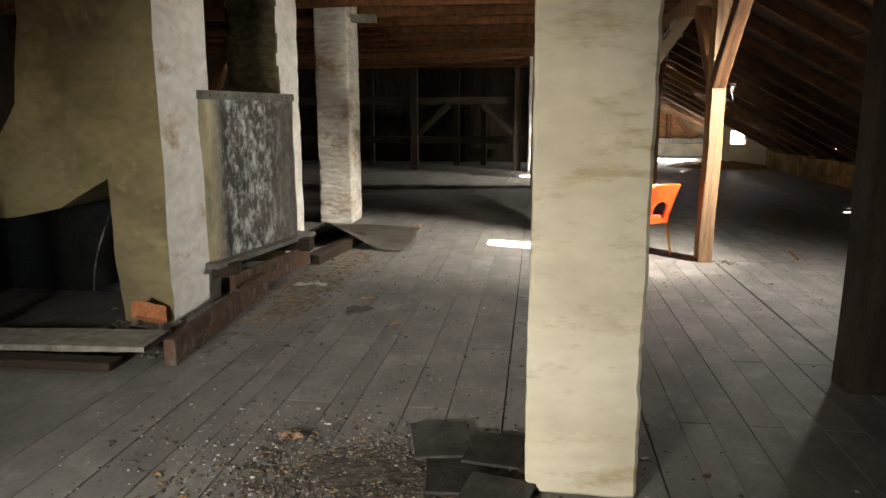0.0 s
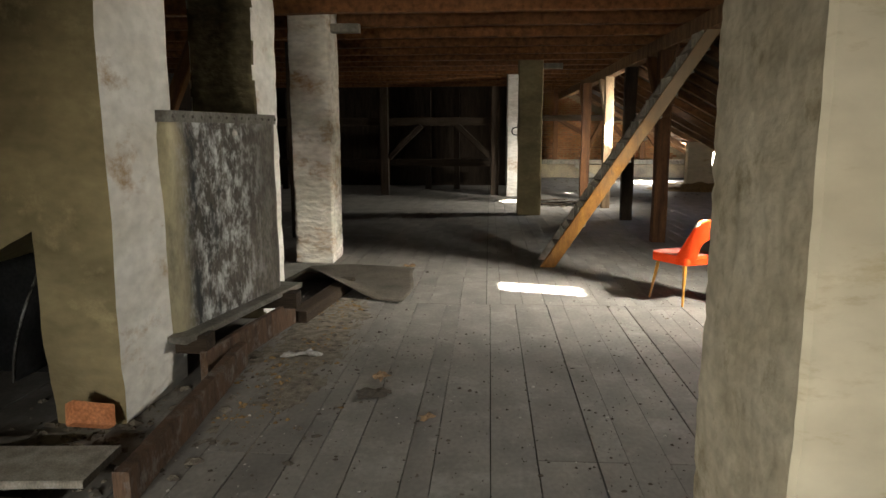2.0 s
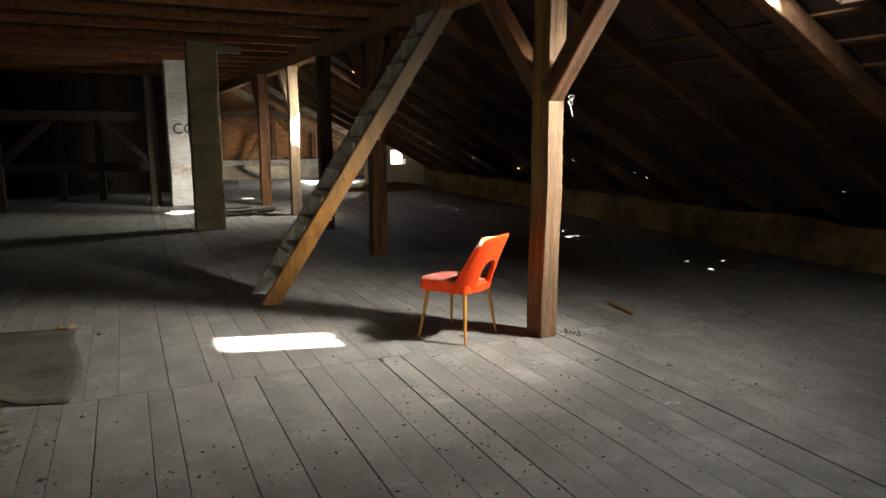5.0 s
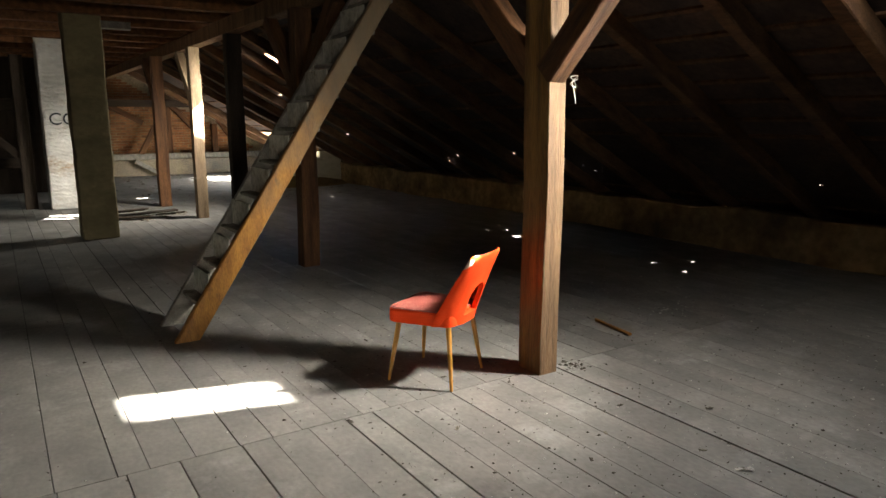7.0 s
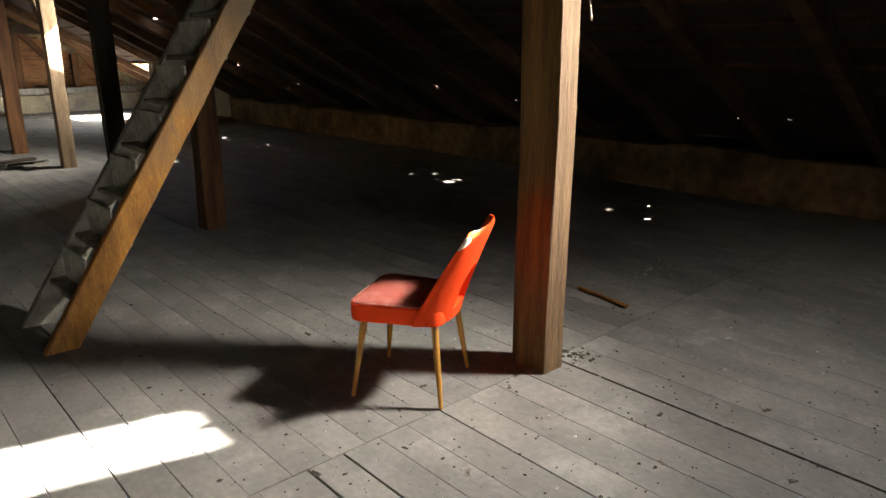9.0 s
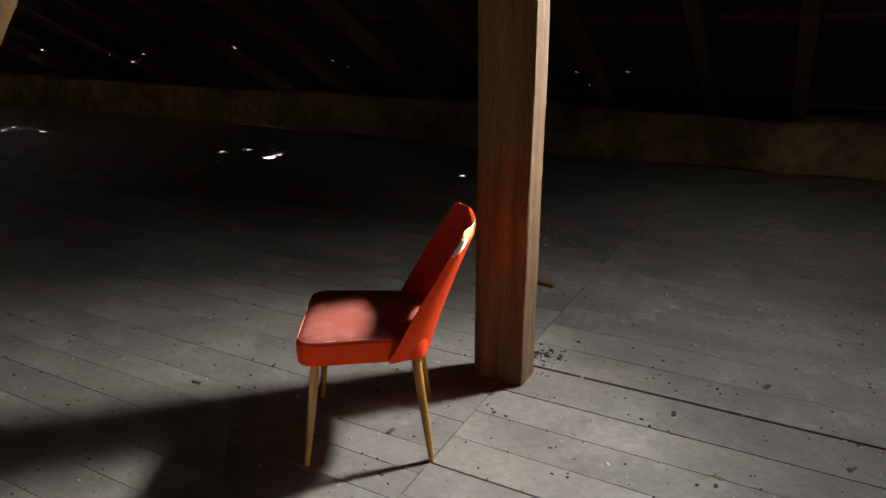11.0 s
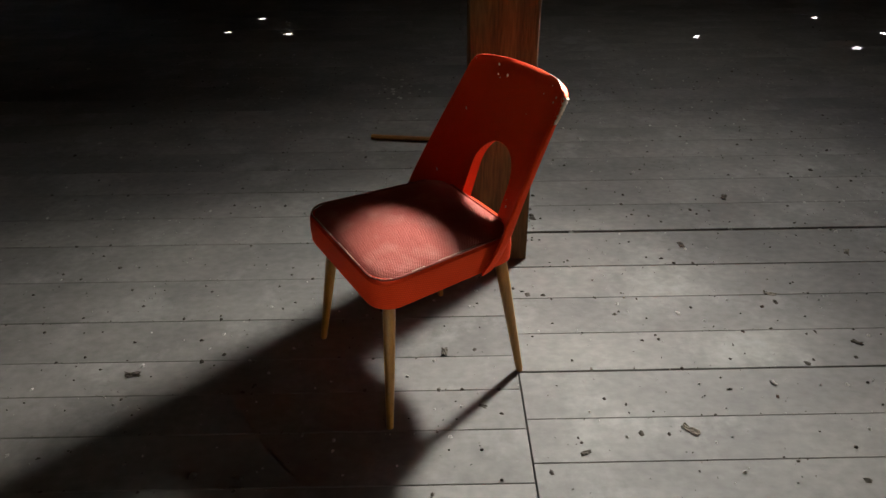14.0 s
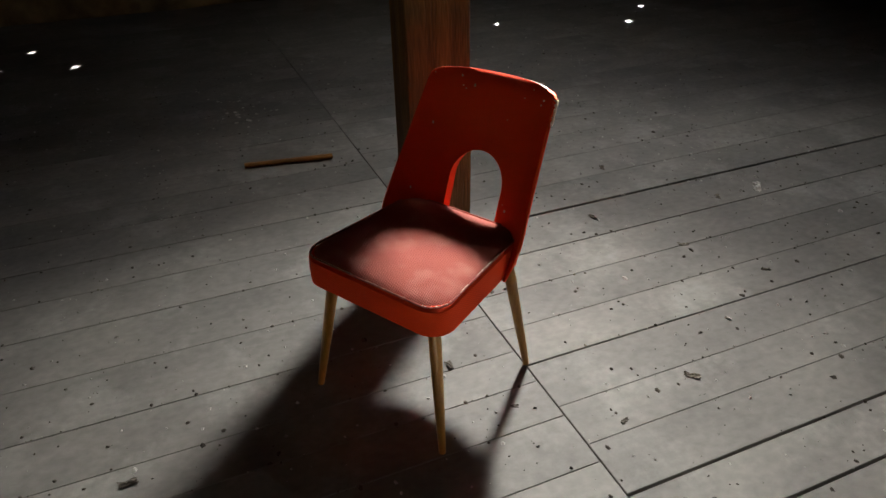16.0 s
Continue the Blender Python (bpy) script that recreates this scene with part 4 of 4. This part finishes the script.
# added glowing pane; the roof slope would close off the view here
tagged(part("backdrop", box(5.30, 5.83, 20.80, 20.82, 0.60, 1.02), M_GLOWPANE), "glowing pane added behind the pier opening in place of daylight", "sky", kind="structure")
hb = bmesh.new()
bmesh.ops.create_grid(hb, x_segments=30, y_segments=20, size=1)
for v in hb.verts:
    r_ = v.co.length
    v.co = Vector((5.2 + v.co.x * 1.5, 20.7 + v.co.y * 1.0, max(-0.02, 0.22 * (1 - r_ ** 2)) + 0.05 * noise.noise(v.co * 6) * (r_ < 0.95)))
tagged(part("rubble_heap", hb, M_STRAW), "low heap of straw and rubble at the eaves", "rubble", kind="stuff")

# dark bay at the far left, its shade put into near-black timber
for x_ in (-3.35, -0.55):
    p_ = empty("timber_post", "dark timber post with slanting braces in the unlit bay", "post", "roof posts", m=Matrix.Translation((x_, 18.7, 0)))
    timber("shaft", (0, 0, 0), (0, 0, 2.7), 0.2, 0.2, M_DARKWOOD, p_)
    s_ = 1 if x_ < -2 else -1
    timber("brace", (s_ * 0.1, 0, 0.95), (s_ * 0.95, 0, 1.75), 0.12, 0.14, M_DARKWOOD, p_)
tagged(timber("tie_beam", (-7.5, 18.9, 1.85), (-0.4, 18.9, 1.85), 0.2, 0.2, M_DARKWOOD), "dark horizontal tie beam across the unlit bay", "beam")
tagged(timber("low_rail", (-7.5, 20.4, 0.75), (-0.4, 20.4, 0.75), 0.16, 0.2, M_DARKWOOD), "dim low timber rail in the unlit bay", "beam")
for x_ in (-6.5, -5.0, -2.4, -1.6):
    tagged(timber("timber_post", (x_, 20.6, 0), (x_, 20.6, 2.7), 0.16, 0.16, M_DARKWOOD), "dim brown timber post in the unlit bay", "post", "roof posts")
p_ = empty("timber_post", "brown timber post with two slanting braces behind the tank", "post", "roof posts", m=Matrix.Translation((-4.55, 9.0, 0)))
timber("shaft", (0, 0, 0), (0, 0, 2.9), 0.17, 0.17, M_TIMBER, p_)
timber("brace", (-0.06, 0, 1.55), (-0.75, 0, 2.85), 0.12, 0.14, M_TIMBER, p_)
timber("brace", (0.06, 0, 1.55), (0.65, 0, 2.85), 0.12, 0.14, M_TIMBER, p_)
tagged(timber("timber_post", (-3.6, 11.5, 0), (-3.6, 11.5, 2.9), 0.18, 0.18, M_DARKWOOD), "dark timber post behind the whitewashed pillar", "post", "roof posts")

# broken boards and rubble near the far pillars
for k, (x_, y_, a_, l_) in enumerate(((0.55, 16.2, 80, 0.9), (1.0, 16.5, 95, 1.0), (0.75, 16.9, 60, 0.7), (1.3, 16.1, 20, 0.6))):
    d_ = Vector((math.cos(radians(a_ - 90)), math.sin(radians(a_ - 90)), 0)) * l_ / 2
    tagged(timber("broken_board", Vector((x_, y_, 0.03)) - d_, Vector((x_, y_, 0.05 + 0.02 * k)) + d_, 0.16, 0.03, M_DARKWOOD), "broken dark board lying among rubble", "board", "broken boards")

# ---- small things on the floor ----
tagged(timber("stick", (2.83, 7.99, 0.014), (2.77, 7.58, 0.014), 0.028, 0.022, M_LADDER, None, jitter=0.008), "short yellowish splintered stick on the boards", "stick")


def crumpled(name, x, y, z, sx, sy, h, material, label, category, seed, rot=0):
    bm = bmesh.new()
    bmesh.ops.create_grid(bm, x_segments=10, y_segments=8, size=0.5)
    for v in bm.verts:
        n_ = noise.noise_vector(Vector((v.co.x * 3.1 + seed, v.co.y * 3.1, seed)))
        v.co = Vector((v.co.x * sx + n_.x * sx * 0.25, v.co.y * sy + n_.y * sy * 0.25, h * 0.3 + n_.z * h * 0.8 + h * 0.5))
    lo = min(v.co.z for v in bm.verts)
    for v in bm.verts:
        v.co.z -= lo
    ob = tagged(part(name, bm, material), label, category)
    ob.matrix_world = pose(x, y, z, 0, 0, rot)
    md = ob.modifiers.new("thick", "SOLIDIFY")
    md.thickness = 0.002
    return ob


crumpled("paper_scrap", -2.02, 5.85, 0.004, 0.26, 0.11, 0.03, M_PAPER, "crumpled pale paper scrap on the boards", "paper", 3, 10)
crumpled("dry_leaf", -1.62, 9.15, 0.01, 0.14, 0.10, 0.05, M_LEAF, "curled dry brown leaf on the floor", "leaf", 7)
crumpled("dry_leaf", -1.02, 4.80, 0.004, 0.09, 0.06, 0.03, M_LEAF, "curled dry brown leaf on the floor", "leaf", 9, 40)
crumpled("dry_leaf", -1.38, 5.42, 0.004, 0.12, 0.08, 0.035, M_LEAF, "curled dry brown leaf on the floor", "leaf", 11, 70)
crumpled("dry_leaf", -1.15, 2.95, 0.004, 0.1, 0.08, 0.03, M_LEAF, "curled dry brown leaf on the floor", "leaf", 13, 20)
crumpled("rag", -1.38, 5.15, 0.004, 0.2, 0.14, 0.02, M_CHIP, "flat dark rag among dirt on the boards", "rag", 15, 20)
for k, (x_, y_, a_, s_) in enumerate(((-0.30, 2.72, 8, 0.30), (-0.16, 2.95, -6, 0.26), (-0.42, 3.0, 14, 0.28), (-0.14, 2.50, -12, 0.28))):
    sl = tagged(part("slate_tile", box(-s_ / 2, s_ / 2, -s_ * 0.6, s_ * 0.6, 0, 0.014, 0.003, cuts=14, jitter=0.003, seed=k), M_SLATE), "dark broken slate tile lying by the cream pillar", "slate tile", "slate tiles by the pillar")
    sl.matrix_world = pose(x_, y_, 0.004 + 0.006 * k, 2 * k - 3, 3 - k, a_)


for k, (x_, y_, s_, c_) in enumerate(((1.18, 7.65, 0.05, 0), (0.85, 7.01, 0.06, 1), (1.10, 8.56, 0.06, 0), (1.70, 5.94, 0.10, 2), (1.77, 6.75, 0.05, 0), (1.19, 6.39, 0.045, 0), (0.42, 7.39, 0.06, 0),
                                        (1.70, 6.16, 0.05, 1), (2.79, 6.94, 0.07, 2), (1.45, 6.55, 0.05, 1), (0.78, 7.30, 0.035, 0), (2.15, 6.45, 0.06, 0), (1.02, 6.72, 0.03, 2), (0.95, 7.55, 0.03, 0))):
    crumpled("debris_scrap", x_, y_, 0.0, s_ * 0.7, s_ * 0.32, s_ * 0.13, (M_CHIP, M_DUST, M_CHIP_W)[c_],
             ("dark curled scrap lying on the grey boards", "dry brownish dirt clump on the grey boards", "pale plaster flake on the grey boards")[c_], "debris", 31 + 2 * k, 47 * k)


def scatter(name, n, region, smin, smax, material, label, seed, flat=0.4, density=None):
    """Loose crumbs lying on the boards, as one mesh."""
    rnd = random.Random(seed)
    verts, faces = [], []
    for _ in range(n):
        x_, y_ = region(rnd)
        s_ = smin + (smax - smin) * rnd.random() ** 3
        h_ = s_ * flat * (0.5 + rnd.random())
        a0 = rnd.random() * 6.28
        b0 = len(verts)
        k = 5
        asp = 0.5 + rnd.random()
        for q in range(k):
            a = a0 + 6.283 * q / k
            r_ = s_ * (0.6 + 0.6 * rnd.random())
            verts.append((x_ + r_ * math.cos(a) * asp, y_ + r_ * math.sin(a), 0.001))
        for q in range(k):
            a = a0 + 6.283 * q / k + 0.3
            r_ = s_ * 0.5 * rnd.random()
            verts.append((x_ + r_ * math.cos(a) * asp, y_ + r_ * math.sin(a), 0.003 + h_ * (0.5 + 0.5 * rnd.random())))
        for q in range(k):
            q2 = (q + 1) % k
            faces.append((b0 + q, b0 + q2, b0 + k + q2, b0 + k + q))
        faces.append(tuple(b0 + k + q for q in range(k)))
    me = bpy.data.meshes.new(name)
    me.from_pydata(verts, [], faces)
    me.materials.append(material)
    return tagged(new(name, me), label, "debris", kind="stuff")


def rect(x0, x1, y0, y1):
    return lambda r: (r.uniform(x0, x1), r.uniform(y0, y1))


def blob(x, y, sx, sy):
    return lambda r: (r.gauss(x, sx), r.gauss(y, sy))


scatter("floor_crumbs", 1100, rect(-2.1, 5.5, 1.5, 14), 0.0015, 0.012, M_CHIP, "dark crumbs of dirt scattered over the boards", 1)
scatter("plaster_chips", 420, rect(-2.1, 5.5, 1.5, 13), 0.002, 0.014, M_CHIP_W, "small pale plaster chips scattered over the boards", 2)
scatter("floor_crumbs", 2200, blob(-0.72, 2.66, 0.46, 0.28), 0.002, 0.020, M_CHIP, "dark dirt and shards round the cream pillar", 3)
scatter("plaster_chips", 2000, blob(-0.66, 2.64, 0.42, 0.28), 0.002, 0.016, M_DUST, "plaster grit heaped round the cream pillar", 4)
scatter("plaster_chips", 420, blob(-0.9, 2.75, 0.5, 0.35), 0.002, 0.014, M_CHIP_W, "pale plaster flakes strewn by the cream pillar", 18, flat=0.3)
scatter("plaster_chips", 260, rect(-2.3, 0.0, 2.2, 5.5), 0.002, 0.013, M_CHIP_W, "pale chips and scraps on the dirty boards", 19, flat=0.3)
scatter("straw_litter", 300, blob(-0.75, 2.6, 0.45, 0.28), 0.003, 0.020, M_STRAW, "brown litter and straw by the cream pillar", 20, flat=0.3)
scatter("straw_litter", 380, lambda r: (r.gauss(-2.02, 0.13), r.uniform(4.6, 7.6)), 0.004, 0.028, M_STRAW, "wood chips and straw along the floor beam", 5)
scatter("floor_crumbs", 260, lambda r: (r.gauss(-1.9, 0.3), r.uniform(4, 9)), 0.004, 0.03, M_CHIP, "dark dirt along the floor beam", 6)
scatter("floor_crumbs", 70, blob(1.98, 7.36, 0.07, 0.05), 0.004, 0.025, M_CHIP, "dirt gathered at the foot of the post", 7)
scatter("rubble_bits", 260, lambda r: (r.gauss(-2.75, 0.25), r.uniform(3.9, 5.2)), 0.01, 0.06, M_DUST, "plaster rubble behind the floor beam", 8)
scatter("rubble_bits", 160, blob(0.9, 16.5, 0.45, 0.35), 0.01, 0.09, M_DUST, "plaster rubble among broken boards", 9)
scatter("rubble_bits", 300, rect(1.0, 6.0, 18, 25.3), 0.01, 0.06, M_DUST, "rubble bits strewn over the far floor", 10)
scatter("floor_crumbs", 120, rect(0.0, 3.0, 5.5, 8.6), 0.003, 0.013, M_CHIP, "dark crumbs of dirt round the chair", 12, flat=0.35)
scatter("plaster_chips", 1500, rect(0.4, 4.4, 5.2, 9.4), 0.0012, 0.008, M_CHIP_W, "small pale chips sprinkled round the chair", 13)
scatter("plaster_chips", 70, blob(3.6, 7.92, 0.14, 0.08), 0.002, 0.016, M_CHIP_W, "pale plaster crumbs on the boards past the post", 16, flat=0.2)
scatter("plaster_chips", 60, blob(2.0, 5.95, 0.18, 0.12), 0.002, 0.012, M_CHIP_W, "pale plaster crumbs on the boards by the chair", 17, flat=0.2)
scatter("floor_crumbs", 1500, rect(0.2, 4.4, 5.2, 9.4), 0.0012, 0.008, M_CHIP, "fine dark dirt round the chair", 14, flat=0.4)
scatter("floor_crumbs", 1700, rect(-2.0, 0.6, 1.3, 6.5), 0.0015, 0.012, M_CHIP, "fine dark dirt on the boards by the pillars", 15, flat=0.6)


kn = []
for k in range(26):
    a = k * 0.55
    kn.append((1.91 + 0.022 * math.sin(a * 1.3), 7.345 + 0.012 * math.cos(a * 2.1), 1.80 + 0.03 * math.sin(a * 0.7) - 0.0012 * k))
tagged(part("string", tube(kn + [(1.915, 7.34, 1.70), (1.92, 7.338, 1.66)], [0.004] * 28, 6), M_PAPER, smooth=True), "pale knotted string caught on the post brace", "string")
tagged(part("glass_shard", box(-0.02, 0.02, -0.012, 0.012, 0.0, 0.006, 0.001, cuts=40, jitter=0.004), M_CHIP_W), "small pale broken shard on the boards", "shard").matrix_world = pose(0.52, 2.98, 0.002, 0, 6, 30)


def dust_patch(x0, x1, y0, y1, h, seed, material, label):
    """A thin uneven skin of grit that thins out to nothing at its rim."""
    bm = bmesh.new()
    bmesh.ops.create_grid(bm, x_segments=90, y_segments=70, size=1)
    for v in bm.verts:
        u, w = v.co.x, v.co.y
        x_, y_ = (x0 + x1) / 2 + u * (x1 - x0) / 2, (y0 + y1) / 2 + w * (y1 - y0) / 2
        q = Vector((x_ * 3.5, y_ * 3.5, seed))
        n_ = noise.noise(q) * 0.5 + noise.noise(q * 4) * 0.35 + noise.noise(q * 14) * 0.3
        v.co = Vector((x_, y_, max(-0.02, h * (0.42 + 1.5 * n_ - 1.1 * (u * u + w * w)))))
    bmesh.ops.delete(bm, geom=[f for f in bm.faces if all(v.co.z < -0.006 for v in f.verts)], context="FACES")
    return tagged(part("grit", bm, material), label, "debris", kind="stuff")


dust_patch(-1.45, 0.10, 2.2, 3.1, 0.012, 4.0, M_CHIP, "pale mortar grit and dirt spilled by the cream pillar")
dust_patch(-2.45, -1.60, 4.3, 8.2, 0.010, 9.0, M_DUST, "grit and litter gathered along the floor beam")
dust_patch(1.90, 2.05, 7.28, 7.45, 0.014, 2.0, M_CHIP, "dirt gathered at the foot of the post")

# ---- brick pieces of the gable ----
bb = box(-0.122, 0.122, -0.02, 0.02, -0.031, 0.031, 0.005)
brick_mesh = mesh_of(bb, "brick", M_BRICK)
rows_ = []
for r_ in range(34):
    z_ = 0.66 + r_ * 0.075
    off = 0.13 if r_ % 2 else 0.0
    x_ = 0.9 + off
    while x_ < 5.8:
        if z_ < roof_z(x_) - 0.25:
            rows_.append((x_, z_))
        x_ += 0.262
rnd = random.Random(5)
near = [q for q in rows_ if q[1] < 1.95][:300]
for x_, z_ in near:
    b_ = new("brick", brick_mesh)
    b_.parent = wall_north
    b_.location = (x_ + rnd.uniform(-0.006, 0.006), Y1 - rnd.uniform(0.0, 0.012), z_)
vv, ff = [], []
for x_, z_ in rows_:
    if (x_, z_) in near:
        continue
    b0 = len(vv)
    yf = Y1 - 0.02 - rnd.uniform(0, 0.01)
    for dx, dy, dz in ((-1, 0, -1), (1, 0, -1), (1, 0, 1), (-1, 0, 1), (-1, 1, -1), (1, 1, -1), (1, 1, 1), (-1, 1, 1)):
        vv.append((x_ + dx * 0.122, yf + dy * 0.03, z_ + dz * 0.031))
    ff += [(b0, b0 + 1, b0 + 2, b0 + 3), (b0, b0 + 4, b0 + 5, b0 + 1), (b0 + 1, b0 + 5, b0 + 6, b0 + 2), (b0 + 2, b0 + 6, b0 + 7, b0 + 3), (b0 + 3, b0 + 7, b0 + 4, b0)]
if ff:
    me = bpy.data.meshes.new("brickwork")
    me.from_pydata(vv, [], ff)
    me.materials.append(M_BRICK)
    bw = new("brickwork", me)
    bw.parent = wall_north
    tagged(bw, kind="stuff")

# ---- floor boards ----
# board joints (x) south and north of the common butt joint at y = 7.44
EDGES_S = [-2.53, -2.36, -2.11, -1.89, -1.655, -1.53, -1.345, -1.08, -0.94, -0.665, -0.435, -0.142, 0.01, 0.205, 0.412, 0.575, 0.75, 0.90, 1.086, 1.26, 1.448, 1.64, 1.885, 2.10, 2.33, 2.57]
EDGES_N = [-2.50, -2.30, -2.10, -1.90, -1.65, -1.43, -1.238, -0.951, -0.70, -0.563, -0.36, -0.15, 0.02, 0.174, 0.35, 0.52, 0.69, 0.866, 1.016, 1.16, 1.355, 1.585, 1.83, 2.04, 2.26]
WIDE_JOINTS = {-1.89: 0.008, -1.345: 0.006, -0.665: 0.005, -0.435: 0.006, -0.142: 0.008, 0.412: 0.009, 0.575: 0.008, 1.086: 0.004, 1.64: 0.004, 1.885: 0.015}
for edges in (EDGES_S, EDGES_N):
    while edges[-1] < X1:
        edges.append(edges[-1] + 0.20 + 0.03 * math.sin(len(edges) * 2.3))
    while edges[0] > X0:
        edges.insert(0, edges[0] - 0.20 - 0.03 * math.sin(len(edges) * 1.7))
rnd = random.Random(11)
LENGTHS = {}


def board_mesh(w, l):
    key = (round(w, 2), round(l, 1))
    if key not in LENGTHS:
        LENGTHS[key] = mesh_of(box(-key[0] / 2, key[0] / 2, 0, key[1], -0.025, 0.0, 0.0016), "floor_board", M_PLANK)
    return LENGTHS[key]


far_v, far_f = [], []
count = 0
strips = [(e, True) for e in zip(EDGES_S, EDGES_S[1:])] + [(e, False) for e in zip(EDGES_N, EDGES_N[1:])]
for (e0, e1), south in strips:
    if south:
        cuts_ = [Y0, -0.1 + rnd.choice((0, 0.9, -0.9)), 3.4 + rnd.choice((0, 0.95, -1.1)), 7.44]
        if e0 > 2.0:
            cuts_[2] += rnd.choice((0, 0.8))
    else:
        cuts_ = [7.44, 11.3 + rnd.choice((0, 0.95, -1.05)), 15.4 + rnd.choice((0, 1.0)), 19.8, 23.0, Y1]
    slack = rnd.choice((0.002, 0.004, 0.006)) if e0 < -0.1 else rnd.choice((0.0008, 0.0012, 0.002))
    ga, gb = (WIDE_JOINTS.get(e, slack) / 2 if south else slack / 2 for e in (e0, e1))
    gap, mid_x = ga + gb, (e0 + ga + e1 - gb) / 2
    for a, b in zip(cuts_, cuts_[1:]):
        w = e1 - e0 - gap
        z_ = rnd.uniform(-0.0014, 0.0)
        if -2.5 < e0 < 5.6 and b > 0.5 and a < 16 and count < 300:
            ob = new("floor_board", board_mesh(w, b - a - 0.004))
            ob.parent = floor
            ob.matrix_local = pose(mid_x, a, z_, 0, rnd.uniform(-0.15, 0.15), 0)
            sy = (b - a - 0.004) / round(b - a - 0.004, 1)
            ob.scale = (w / round(w, 2), sy, 1)
            count += 1
        else:
            b0 = len(far_v)
            for x_ in (e0, e1 - gap):
                for y_ in (a, b - 0.004):
                    far_v += [(x_, y_, z_), (x_, y_, -0.029)]
            far_f += [(b0, b0 + 4, b0 + 6, b0 + 2), (b0, b0 + 1, b0 + 5, b0 + 4), (b0 + 2, b0 + 6, b0 + 7, b0 + 3), (b0, b0 + 2, b0 + 3, b0 + 1), (b0 + 4, b0 + 5, b0 + 7, b0 + 6)]
me = bpy.data.meshes.new("far_boards")
me.from_pydata(far_v, [], far_f)
me.materials.append(M_PLANK)
fo = new("far_boards", me)
fo.parent = floor
tagged(fo, kind="stuff")
seams = [(e, 1.5, 7.4) for e in EDGES_S if -2.3 < e < 3.8] + [(e, 7.5, 11.0) for e in EDGES_N if -2.3 < e < 3.8]


def on_seam(spread):
    def place(r):
        e, ya, yb = r.choice(seams)
        return e - 0.002 + r.gauss(0, spread), r.uniform(ya, yb)
    return place


scatter("seam_dirt", 1500, on_seam(0.005), 0.0015, 0.008, M_CHIP, "fine dark dirt lodged along the board joints", 21, flat=0.5)
scatter("seam_dirt", 500, on_seam(0.008), 0.0015, 0.006, M_DUST, "pale grit lodged along the board joints", 22, flat=0.5)
